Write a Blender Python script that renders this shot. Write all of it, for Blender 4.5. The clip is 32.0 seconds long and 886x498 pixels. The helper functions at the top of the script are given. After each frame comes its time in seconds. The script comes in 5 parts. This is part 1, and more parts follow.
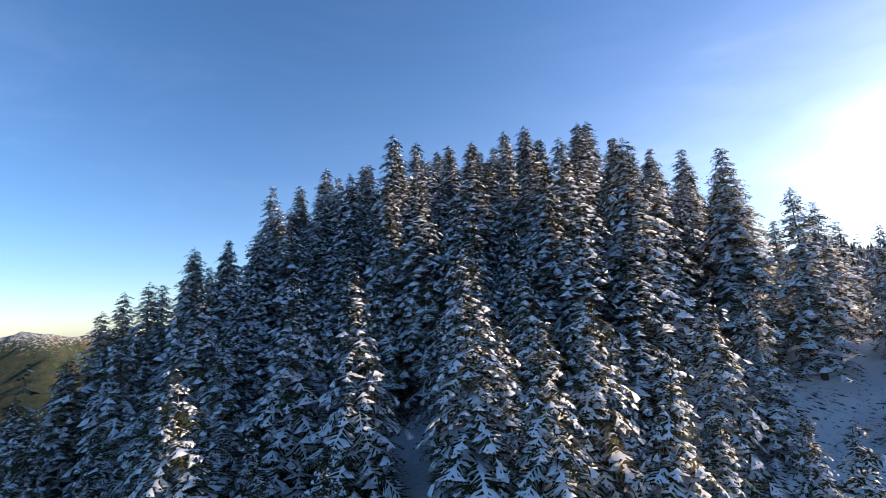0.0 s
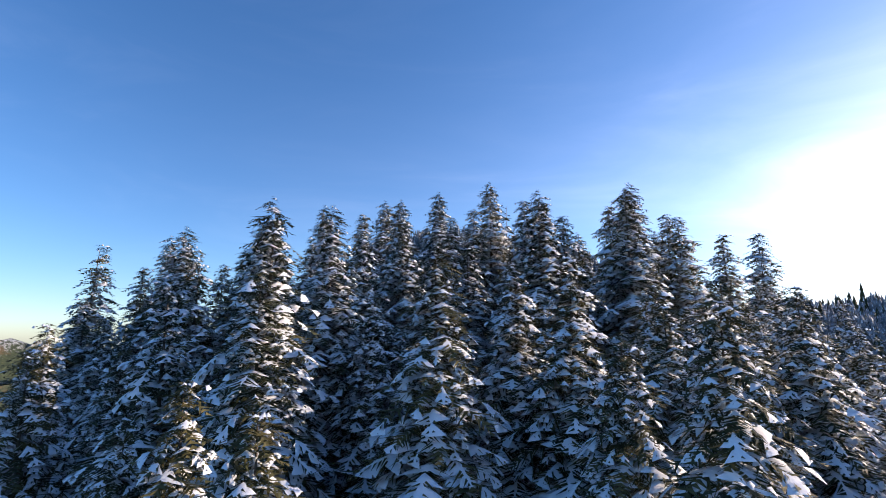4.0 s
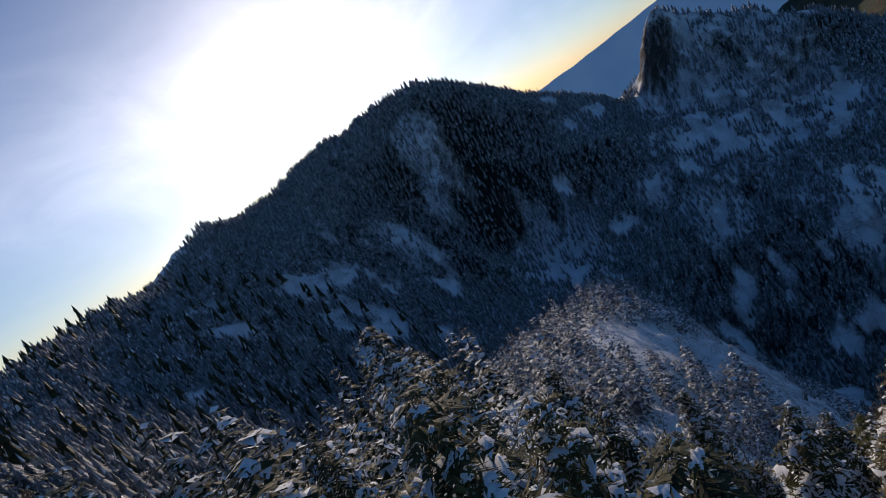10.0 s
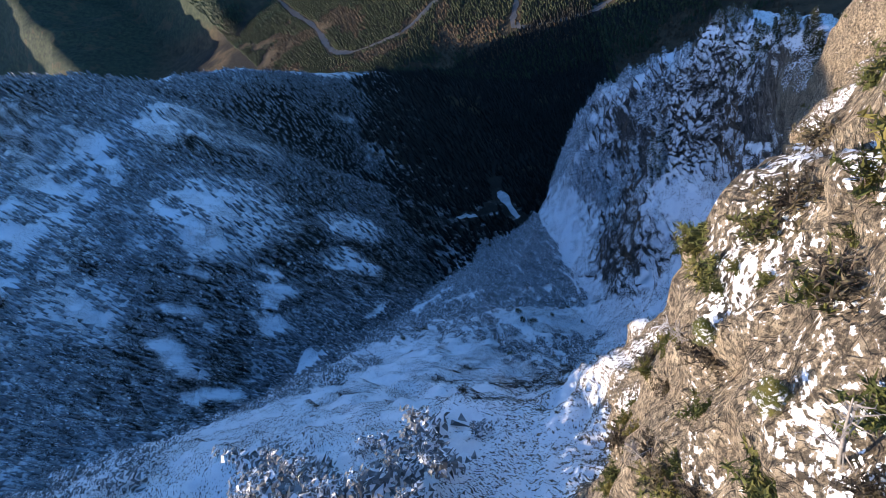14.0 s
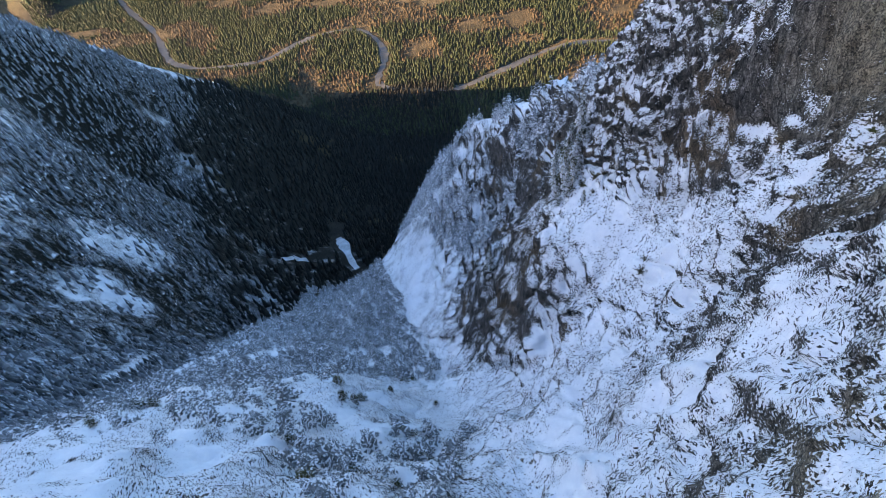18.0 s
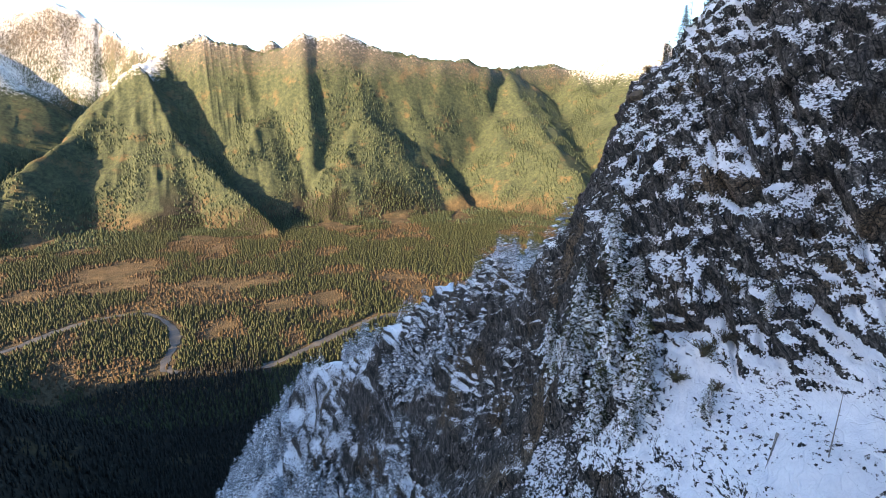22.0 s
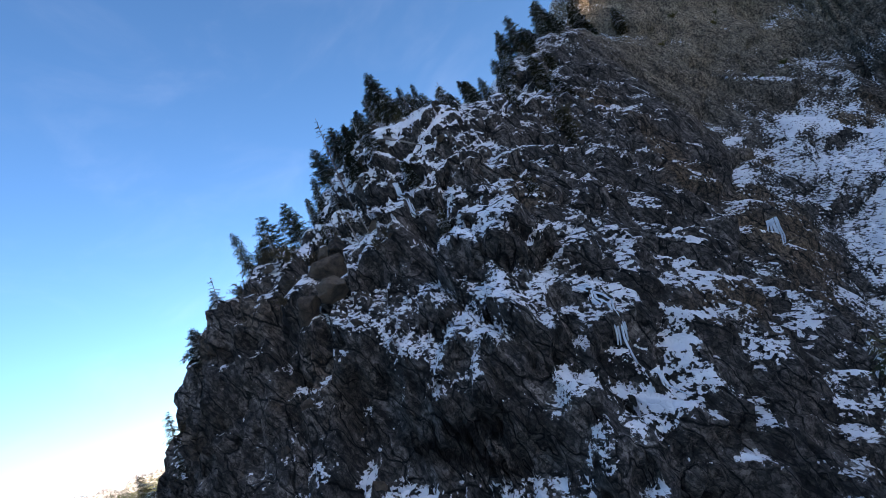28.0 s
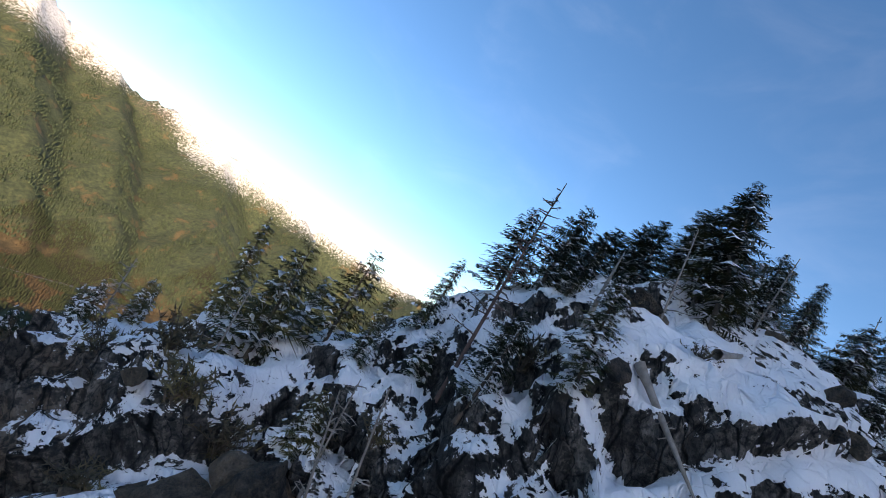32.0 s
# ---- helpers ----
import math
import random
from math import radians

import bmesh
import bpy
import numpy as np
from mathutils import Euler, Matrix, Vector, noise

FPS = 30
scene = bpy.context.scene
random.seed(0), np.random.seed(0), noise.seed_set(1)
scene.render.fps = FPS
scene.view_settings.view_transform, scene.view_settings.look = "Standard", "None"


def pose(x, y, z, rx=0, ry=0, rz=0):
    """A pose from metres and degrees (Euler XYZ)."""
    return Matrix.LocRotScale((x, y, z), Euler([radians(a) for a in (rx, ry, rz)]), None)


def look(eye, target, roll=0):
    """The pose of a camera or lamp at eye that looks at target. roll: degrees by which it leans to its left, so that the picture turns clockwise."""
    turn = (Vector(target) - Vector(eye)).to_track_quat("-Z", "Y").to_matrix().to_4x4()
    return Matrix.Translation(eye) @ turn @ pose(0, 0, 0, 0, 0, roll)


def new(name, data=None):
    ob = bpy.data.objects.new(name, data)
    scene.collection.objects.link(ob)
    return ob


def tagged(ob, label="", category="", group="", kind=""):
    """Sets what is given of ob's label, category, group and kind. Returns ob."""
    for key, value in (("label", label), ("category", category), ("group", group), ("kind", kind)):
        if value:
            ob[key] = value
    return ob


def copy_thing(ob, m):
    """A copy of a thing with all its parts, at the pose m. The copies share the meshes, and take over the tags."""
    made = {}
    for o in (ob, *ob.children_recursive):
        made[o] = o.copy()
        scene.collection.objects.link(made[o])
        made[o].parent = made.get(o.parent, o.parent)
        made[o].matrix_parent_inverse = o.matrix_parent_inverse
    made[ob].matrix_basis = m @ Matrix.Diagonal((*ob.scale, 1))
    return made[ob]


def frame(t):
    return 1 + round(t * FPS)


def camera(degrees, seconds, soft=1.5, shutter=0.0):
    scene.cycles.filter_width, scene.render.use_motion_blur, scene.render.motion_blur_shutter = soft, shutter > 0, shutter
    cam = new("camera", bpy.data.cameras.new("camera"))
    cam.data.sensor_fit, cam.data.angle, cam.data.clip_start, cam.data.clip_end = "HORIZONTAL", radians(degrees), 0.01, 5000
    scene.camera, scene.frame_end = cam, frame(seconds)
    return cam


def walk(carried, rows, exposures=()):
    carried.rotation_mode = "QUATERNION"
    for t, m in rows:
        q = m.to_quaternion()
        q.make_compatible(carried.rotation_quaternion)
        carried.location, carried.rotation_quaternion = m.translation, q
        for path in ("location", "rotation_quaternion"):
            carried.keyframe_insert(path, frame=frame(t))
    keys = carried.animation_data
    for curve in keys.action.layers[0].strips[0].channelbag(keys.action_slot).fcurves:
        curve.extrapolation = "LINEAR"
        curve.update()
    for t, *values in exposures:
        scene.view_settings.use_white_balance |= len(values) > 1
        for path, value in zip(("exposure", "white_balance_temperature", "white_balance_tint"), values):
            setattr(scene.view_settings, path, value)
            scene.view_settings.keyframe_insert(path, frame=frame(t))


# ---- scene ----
PATH = [
    (0.0, 2.26, -38.28, -19.18, 98.68, 2.59, 5.65),
    (0.5, 1.85, -34.90, -17.71, 98.71, 2.82, 4.16),
    (1.0, 1.59, -31.42, -15.89, 98.66, 2.67, 3.13),
    (1.5, 1.50, -27.89, -13.91, 98.70, 2.12, 2.03),
    (2.0, 1.52, -24.33, -11.85, 99.04, 1.48, 0.93),
    (2.5, 1.53, -20.81, -9.93, 99.71, 0.66, 0.30),
    (3.0, 1.55, -17.34, -8.08, 100.60, 0.30, 0.04),
    (3.5, 1.60, -13.93, -6.29, 101.00, -0.00, -0.00),
    (5.5, 0.00, 0.00, 0.00, 101.00, -0.00, 0.00),
    (6.0, -0.40, 3.38, 1.47, 101.59, 0.44, -1.75),
    (6.5, -0.80, 6.69, 3.34, 102.46, 1.48, -5.01),
    (7.0, -0.80, 10.46, 4.89, 102.84, 3.11, -9.79),
    (7.5, -0.80, 13.76, 6.75, 102.76, 5.56, -16.26),
    (8.0, -0.40, 16.99, 9.01, 101.14, 11.35, -27.09),
    (8.5, 0.40, 19.91, 10.80, 97.80, 17.28, -41.02),
    (9.0, 2.00, 22.50, 12.12, 92.57, 22.96, -56.22),
    (9.5, 4.40, 24.70, 13.36, 84.08, 27.45, -72.82),
    (10.0, 8.00, 26.12, 14.45, 76.28, 28.98, -86.63),
    (10.5, 12.80, 26.59, 14.13, 68.81, 27.39, -98.54),
    (11.0, 18.00, 25.96, 13.20, 62.67, 23.68, -108.32),
    (11.5, 24.00, 24.77, 10.93, 58.21, 22.12, -116.48),
    (12.0, 30.00, 22.63, 7.25, 54.32, 22.48, -126.37),
    (12.5, 36.40, 19.86, 2.64, 49.93, 24.87, -138.19),
    (13.0, 43.20, 15.99, -2.60, 45.60, 25.49, -149.04),
    (13.5, 49.20, 10.94, -8.06, 40.11, 25.23, -161.33),
    (14.0, 54.40, 5.73, -14.78, 35.11, 26.62, -176.87),
    (14.5, 59.20, 0.74, -22.68, 31.54, 26.60, -194.88),
    (16.5, 72.80, -16.96, -61.57, 34.76, 17.03, -204.54),
    (17.0, 74.80, -21.81, -72.29, 37.35, 14.47, -198.54),
    (17.5, 76.40, -27.59, -82.38, 39.63, 11.04, -191.41),
    (18.0, 77.60, -34.16, -92.62, 41.53, 6.59, -183.32),
    (18.5, 78.80, -40.72, -102.86, 43.03, 2.64, -175.32),
    (19.0, 80.40, -48.62, -112.54, 44.74, -0.14, -170.71),
    (19.5, 82.00, -56.67, -121.44, 48.15, -1.14, -170.11),
    (20.0, 84.00, -65.26, -129.63, 53.24, -0.78, -174.55),
    (20.5, 86.00, -74.33, -137.51, 57.30, -0.96, -179.71),
    (21.0, 87.60, -83.86, -145.07, 62.57, -0.86, -186.56),
    (21.5, 89.20, -93.31, -150.98, 68.58, -0.98, -195.19),
    (22.0, 89.60, -103.69, -156.26, 73.92, -0.55, -205.11),
    (22.5, 89.60, -113.67, -159.42, 78.51, 0.73, -215.62),
    (23.0, 88.00, -123.41, -161.72, 81.76, 2.92, -224.64),
    (23.5, 86.00, -132.52, -163.08, 83.37, 4.84, -230.73),
    (24.0, 83.20, -140.84, -164.29, 84.91, 6.00, -236.36),
    (24.5, 80.00, -148.84, -165.03, 87.91, 6.94, -242.97),
    (26.5, 62.40, -169.95, -165.47, 101.56, 16.80, -270.28),
    (27.0, 58.40, -173.08, -164.04, 104.38, 18.12, -278.19),
    (27.5, 54.00, -175.03, -162.38, 104.01, 21.51, -286.72),
    (28.0, 50.40, -176.20, -160.57, 105.29, 24.05, -294.07),
    (28.5, 46.80, -176.19, -158.53, 105.75, 23.05, -300.34),
    (29.0, 44.00, -175.39, -156.34, 105.45, 20.99, -306.20),
    (29.5, 41.60, -173.73, -154.39, 107.03, 17.48, -308.77),
    (30.0, 39.60, -171.68, -152.36, 111.04, 10.88, -309.18),
    (30.5, 38.00, -169.63, -150.33, 111.42, 3.77, -308.72),
    (31.0, 36.40, -167.97, -148.38, 110.75, -6.76, -304.74),
    (31.5, 34.40, -166.39, -146.03, 107.82, -19.60, -294.04),
    (32.0, 32.40, -166.46, -143.60, 101.65, -32.42, -281.03),
]
cam = camera(87.0, 32.0, soft=0.8)
EXPOSURE = [(0, 1.15, 7000, 20), (3.5, 1.12, 6700, 20), (6, 0.75, 5700, 17), (8, 0.12, 5600, 17), (9.5, -0.5, 6300, 17), (11, -0.45, 6300, 16), (12, 0.75, 6000, 15),
            (13, 1.2, 5900, 15), (14.5, 1.85, 6600, 18), (17, 2.65, 8800, 21), (19, 2.9, 9600, 21), (21, 3.0, 10300, 19), (22, 2.65, 9500, 19), (23, 2.15, 8700, 19),
            (24.5, 1.9, 7700, 20), (27, 1.55, 6900, 19), (28.5, 1.95, 8300, 20), (30.5, 2.15, 8600, 20), (32, 1.6, 8300, 18)]
walk(cam, [(t, pose(*p)) for t, *p in PATH], EXPOSURE)

# ---- sky and sun ----
SUN_BEARING, SUN_HEIGHT = 73.5, 16.9
world = bpy.data.worlds.new("sky")
scene.world = world
world.use_nodes = True
wn, wl = world.node_tree.nodes, world.node_tree.links
sky = wn.new("ShaderNodeTexSky")
sky.sky_type, sky.sun_disc = "NISHITA", False
sky.sun_elevation, sky.sun_rotation = radians(SUN_HEIGHT), radians(SUN_BEARING)
sky.altitude, sky.air_density, sky.dust_density, sky.ozone_density = 1300, 1.0, 1.3, 3.5
# Thin cirrus, drawn out across the sky, bright where the sun stands behind it.
toward = wn.new("ShaderNodeTexCoord").outputs["Generated"]
drawn = wn.new("ShaderNodeMapping")
drawn.inputs["Rotation"].default_value, drawn.inputs["Scale"].default_value = (0, 0, radians(35)), (0.9, 3.6, 7.0)
wl.new(toward, drawn.inputs["Vector"])
veil = wn.new("ShaderNodeTexNoise")
veil.inputs["Scale"].default_value, veil.inputs["Detail"].default_value, veil.inputs["Roughness"].default_value = 1.3, 7, 0.58
veil.inputs["Distortion"].default_value = 0.6
wl.new(drawn.outputs[0], veil.inputs["Vector"])
thin = wn.new("ShaderNodeMapRange")
thin.interpolation_type = "SMOOTHSTEP"
for socket, v in zip(thin.inputs[1:5], (0.47, 0.9, 0.0, 0.16)):
    socket.default_value = v
wl.new(veil.outputs["Fac"], thin.inputs[0])
bright = wn.new("ShaderNodeMix")
bright.data_type = "RGBA"
bright.blend_type = "MIX"
wl.new(thin.outputs[0], bright.inputs[0])
wl.new(sky.outputs[0], bright.inputs[6])
pale = wn.new("ShaderNodeMix")
pale.data_type, pale.blend_type = "RGBA", "ADD"
pale.inputs[0].default_value = 1.0
wl.new(sky.outputs[0], pale.inputs[6])
pale.inputs[7].default_value = (1.3, 1.3, 1.3, 1)
wl.new(pale.outputs[2], bright.inputs[7])
clear = wn.new("ShaderNodeHueSaturation")
clear.inputs["Saturation"].default_value = 1.17
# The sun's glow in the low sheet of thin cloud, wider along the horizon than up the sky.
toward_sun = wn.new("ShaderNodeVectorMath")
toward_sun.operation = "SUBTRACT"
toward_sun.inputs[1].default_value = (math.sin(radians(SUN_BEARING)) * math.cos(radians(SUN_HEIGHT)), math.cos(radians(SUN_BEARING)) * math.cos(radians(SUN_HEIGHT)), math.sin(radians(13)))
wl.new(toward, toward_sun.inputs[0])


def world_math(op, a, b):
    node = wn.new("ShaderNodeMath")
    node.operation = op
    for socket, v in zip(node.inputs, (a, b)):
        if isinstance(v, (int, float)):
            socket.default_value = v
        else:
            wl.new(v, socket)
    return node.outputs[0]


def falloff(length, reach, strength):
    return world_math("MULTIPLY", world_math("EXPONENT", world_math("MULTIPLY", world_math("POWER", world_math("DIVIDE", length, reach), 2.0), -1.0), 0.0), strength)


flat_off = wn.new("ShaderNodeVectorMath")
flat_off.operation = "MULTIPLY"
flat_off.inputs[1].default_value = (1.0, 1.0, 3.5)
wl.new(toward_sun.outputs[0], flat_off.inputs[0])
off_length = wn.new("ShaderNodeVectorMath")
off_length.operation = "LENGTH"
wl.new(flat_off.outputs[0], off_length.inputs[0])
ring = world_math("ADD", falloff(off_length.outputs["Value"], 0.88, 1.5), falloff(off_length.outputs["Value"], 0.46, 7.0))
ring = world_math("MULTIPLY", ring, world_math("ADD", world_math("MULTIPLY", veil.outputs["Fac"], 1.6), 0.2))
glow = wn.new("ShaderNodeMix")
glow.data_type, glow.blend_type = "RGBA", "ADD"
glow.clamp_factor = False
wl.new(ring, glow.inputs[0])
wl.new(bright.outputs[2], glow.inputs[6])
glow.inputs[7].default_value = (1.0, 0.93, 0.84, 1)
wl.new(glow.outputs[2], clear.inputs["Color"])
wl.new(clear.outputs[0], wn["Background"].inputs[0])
wn["Background"].inputs[1].default_value = 0.11
lamp = bpy.data.lights.new("sun", "SUN")
lamp.energy, lamp.angle, lamp.color = 3.5, radians(0.53), (1.0, 0.83, 0.62)
sun_way = Vector((math.sin(radians(SUN_BEARING)) * math.cos(radians(SUN_HEIGHT)),
                  math.cos(radians(SUN_BEARING)) * math.cos(radians(SUN_HEIGHT)), math.sin(radians(SUN_HEIGHT))))
new("sun", lamp).matrix_world = look(sun_way * 900, (0, 0, 0))

# ---- terrain ----
# Landform lines: crests, gullies, walls and basins of the place (x east, y north, z up).
SPINE = [(12, 38, -13), (-6, 36, -12), (30, 34, -18), (-32, 42, -16), (12, 16, -19), (6, 0, -26), (4, -22, -38),
         (4, -48, -54), (5, -72, -71), (4, -92, -93), (8, -112, -118), (10, -123, -125), (11, -135, -131), (12, -147, -135), (10, -158, -138),
         (6, -174, -153), (8, -183, -162), (9, -193, -187), (6, -218, -207), (14, -219, -204), (18, -230, -217), (24, -246, -227), (38, -264, -239), (60, -298, -276), (84, -336, -322), (96, -390, -410)]
EAST_WALL = [(50, -4, -31), (47, 5, -27), (44, 14, -30), (61, -3, -64), (20, -30, -62), (40, -52, -128), (28, -66, -114), (11, -69, -88),
             (25, -76, -152), (16, -101, -154), (24, -103, -168), (22, -114, -175), (27, -133, -169), (45, -80, -184),
             (36, -132, -187), (31, -150, -168), (26, -160, -152), (17, -157, -138), (18, -172, -152), (17, -179, -163), (27, -172, -186), (31, -172, -201), (24, -182, -197), (32, -180, -210),
             (40, -146, -188), (34, -162, -178), (48, -168, -226), (62, -174, -256), (70, -150, -240), (50, -200, -264), (20, -192, -197), (29, -190, -213), (51, -233, -273), (36, -228, -244), (43, -120, -189), (44, -136, -190), (38, -208, -236), (14, -168, -148), (16, -166, -149)]
GULLY = [(66, 8, -60), (80, -18, -92), (64, -34, -128), (68, -58, -180), (74, -74, -205), (86, -80, -222), (77, -137, -256), (100, -116, -264), (104, -140, -285), (112, -180, -318), (48, -102, -206),
         (164, -343, -460), (210, -430, -515), (256, -512, -556), (290, -700, -625), (270, -1000, -688)]
SPUR = [(70, 34, -34), (92, 43, -38), (121, 41, -48), (151, 13, -62), (186, 10, -71), (200, -2, -92), (120, -14, -92), (165, -90, -206),
        (116, -95, -219), (117, -71, -193), (160, -40, -140), (230, -60, -190), (200, -200, -330), (250, 60, -140), (140, 90, -100)]
BASIN = [(510, 15, -178), (450, 0, -205), (545, 42, -150), (380, -110, -300), (270, -250, -410), (360, 100, -150), (460, 180, -60)]
FAR_RIDGE = [(90, 120, -60), (160, 260, -30), (270, 390, 6), (490, 335, 46), (617, 200, 76), (643, 131, 80), (660, 68, 80), (667, 22, 62),
             (680, -37, 12), (692, -124, -38), (700, -188, -84), (672, -226, -4), (668, -246, 2), (636, -216, -90), (690, -300, -30), (590, -335, -70), (556, -430, -150),
             (499, -541, -252), (457, -625, -352), (430, -760, -455), (410, -900, -570), (390, -1060, -688)]
OPPOSITE = [(590, 62, -8), (560, -40, -120), (481, -390, -190), (408, -230, -206), (440, -467, -405), (560, -300, -130), (560, -120, -110),
            (900, -200, -160), (800, 200, -60), (900, -700, -450)]
WEST = [(-8, -50, -66), (-8, -72, -86), (-9, -92, -110), (-8, -112, -130), (-12, -135, -152), (-40, 0, -47), (-48, 20, -39), (-30, 18, -31), (-70, -60, -110), (-30, -110, -140), (-20, -160, -172), (-14, -182, -186), (-22, -222, -236), (-60, -300, -330), (-110, 60, -70), (-200, 0, -170),
        (-180, -150, -290), (-320, -80, -330), (-500, -300, -560), (-200, -420, -500), (60, -560, -600), (-700, -100, -640),
        (0, 112, 0), (0, 215, 42), (-45, 210, 28), (50, 210, 33), (98, 200, 15), (-25, 80, -22), (-40, 150, -40), (-150, 300, -130), (0, 500, -60), (-600, 500, -420), (500, 800, -100), (1000, 300, -200)]
FLOOR = [(0, -800, -680), (150, -700, -650), (-400, -700, -688), (-800, -500, -690), (-900, 0, -690), (0, -1200, -690), (-600, -1200, -690),
         (500, -1300, -690), (1000, -1200, -640), (-1300, -700, -690), (-1200, 300, -690), (300, -1600, -690)]
LAND = np.array(SPINE + EAST_WALL + GULLY + SPUR + BASIN + FAR_RIDGE + OPPOSITE + WEST + FLOOR, float)
VALLEY = -690.0


def hashed(i, j, k, seed):
    h = (i * 374761393 + j * 668265263 + k * 2147483647 + seed * 974634777) & 0xFFFFFFFF
    h = ((h ^ (h >> 13)) * 1274126177) & 0xFFFFFFFF
    h = ((h ^ (h >> 16)) * 2246822519) & 0xFFFFFFFF
    return ((h ^ (h >> 15)) & 0xFFFFFF) / float(0xFFFFFF) * 2 - 1


def grain(x, y, z, seed=0):
    """Smooth noise between -1 and 1, one bump per metre."""
    i, j, k = (np.floor(a).astype(np.int64) for a in (x, y, z))
    u, v, w = x - i, y - j, z - k
    u, v, w = (a * a * a * (a * (a * 6 - 15) + 10) for a in (u, v, w))
    out = 0
    for di in (0, 1):
        for dj in (0, 1):
            for dk in (0, 1):
                out = out + hashed(i + di, j + dj, k + dk, seed) * (u if di else 1 - u) * (v if dj else 1 - v) * (w if dk else 1 - w)
    return out


def fbm(x, y, z, octaves=4, seed=0, gain=0.5, ridged=False):
    total, amp, norm = 0, 1.0, 0.0
    for o in range(octaves):
        n = grain(x, y, z, seed + o)
        total = total + amp * (1 - 2 * np.abs(n) if ridged else n)
        norm += amp
        x, y, z, amp = x * 2.03 + 11.3, y * 2.03 - 7.1, z * 2.03 + 3.7, amp * gain
    return total / norm


def smooth(a, lo, hi):
    t = np.clip((a - lo) / (hi - lo), 0, 1)
    return t * t * (3 - 2 * t)


SOFT = 9.0
_d = np.sqrt(((LAND[:, None, :2] - LAND[None, :, :2]) ** 2).sum(-1) + SOFT ** 2)
_n = len(LAND)
_A = np.zeros((_n + 3, _n + 3))
_A[:_n, :_n] = -_d + np.eye(_n) * 0.6
_A[:_n, _n:] = np.c_[np.ones(_n), LAND[:, :2] / 1000]
_A[_n:, :_n] = _A[:_n, _n:].T
WEIGHT = np.linalg.solve(_A, np.r_[LAND[:, 2], np.zeros(3)])


def near_land(x, y):
    z = WEIGHT[_n] + WEIGHT[_n + 1] * x / 1000 + WEIGHT[_n + 2] * y / 1000
    for (px, py, _), w in zip(LAND, WEIGHT):
        z = z - w * np.sqrt((x - px) ** 2 + (y - py) ** 2 + SOFT ** 2)
    return z


# The ranges beyond the valley: bearing (degrees clockwise from north), distance and height of the crest.
WEST_RANGE = [(-200, 4300, 430), (-195.7, 4200, 440), (-192.5, 4100, 480), (-189.5, 4000, 390), (-186.8, 3700, 210), (-183, 3500, 240), (-180.8, 3400, 275), (-175.5, 3300, 185), (-171, 3200, 300), (-169.5, 3250, 285), (-167.5, 3250, 310),
         (-163, 3300, 270), (-155.5, 3400, 180), (-150, 3600, 175), (-146, 4000, 190), (-140, 4300, 235), (-136, 4350, 365), (-132.6, 4350, 430), (-128.6, 4400, 290)]
EAST_RANGE = [(-122, 4300, 190), (-115, 4200, 215), (-109, 4200, 165), (-100, 4200, 80), (-85, 4200, 60), (-60, 4200, 20), (-46, 4000, 5), (-35, 4200, -60),
         (0, 4300, -100), (60, 4300, -150), (85, 4300, -500), (118, 4200, -500), (128, 4200, 20), (145, 4400, 350), (160, 4300, 330)]
RANGE = WEST_RANGE + EAST_RANGE


RANGE_B, RANGE_D, RANGE_H = np.array(RANGE).T


def bearing_place(az, d):
    return 60 + d * math.sin(radians(az)), -120 + d * math.cos(radians(az))


# Spurs that run down from the crest: bearing at the top, bearing and distance of the foot.
SPURS = [(-200, -206, 2400), (-148, -136, 2500), (-140, -130, 2700),
         (-132.6, -121, 2300), (-133, -128, 2900), (-124, -113, 2200), (-113, -103, 2150), (-101, -92, 2300), (-86, -78, 2300), (-66, -58, 2500), (-46, -42, 2600), (-25, -22, 2600), (10, 12, 2700), (45, 48, 2700), (130, 126, 2500), (145, 141, 2500)]
# Ridges of the range straight across the valley, from the crest to the foot.
RIDGES = [[(1100, -3450, 50), (1320, -3000, -330), (1440, -2560, -690)],
          [(130, -3790, 320), (450, -3480, 80), (740, -3130, -270), (900, -2780, -450), (940, -2460, -690)],
          [(430, -3380, 70), (290, -3010, -260), (70, -2640, -530), (-110, -2250, -690)],
          [(-300, -3570, 280), (-250, -3260, -70), (-70, -2950, -380), (-180, -2620, -690)],
          [(-730, -3500, 290), (-750, -3110, -60), (-560, -2780, -370), (-370, -2450, -690)],
          [(-820, -3370, 50), (-1000, -2940, -320), (-1230, -2430, -690)],
          [(-830, -3500, 230), (-1110, -3150, -200), (-1500, -2700, -690)],
          [(-1480, -3470, 210), (-2020, -3080, -210), (-2510, -2560, -690)]]


def below_line(x, y, a, b, side):
    """Height of the flanks of a ridge from a to b that fall away by side for each metre."""
    ux, uy = b[0] - a[0], b[1] - a[1]
    k = np.clip(((x - a[0]) * ux + (y - a[1]) * uy) / (ux * ux + uy * uy), 0, 1)
    return a[2] + (b[2] - a[2]) * k - side * np.hypot(x - a[0] - k * ux, y - a[1] - k * uy)


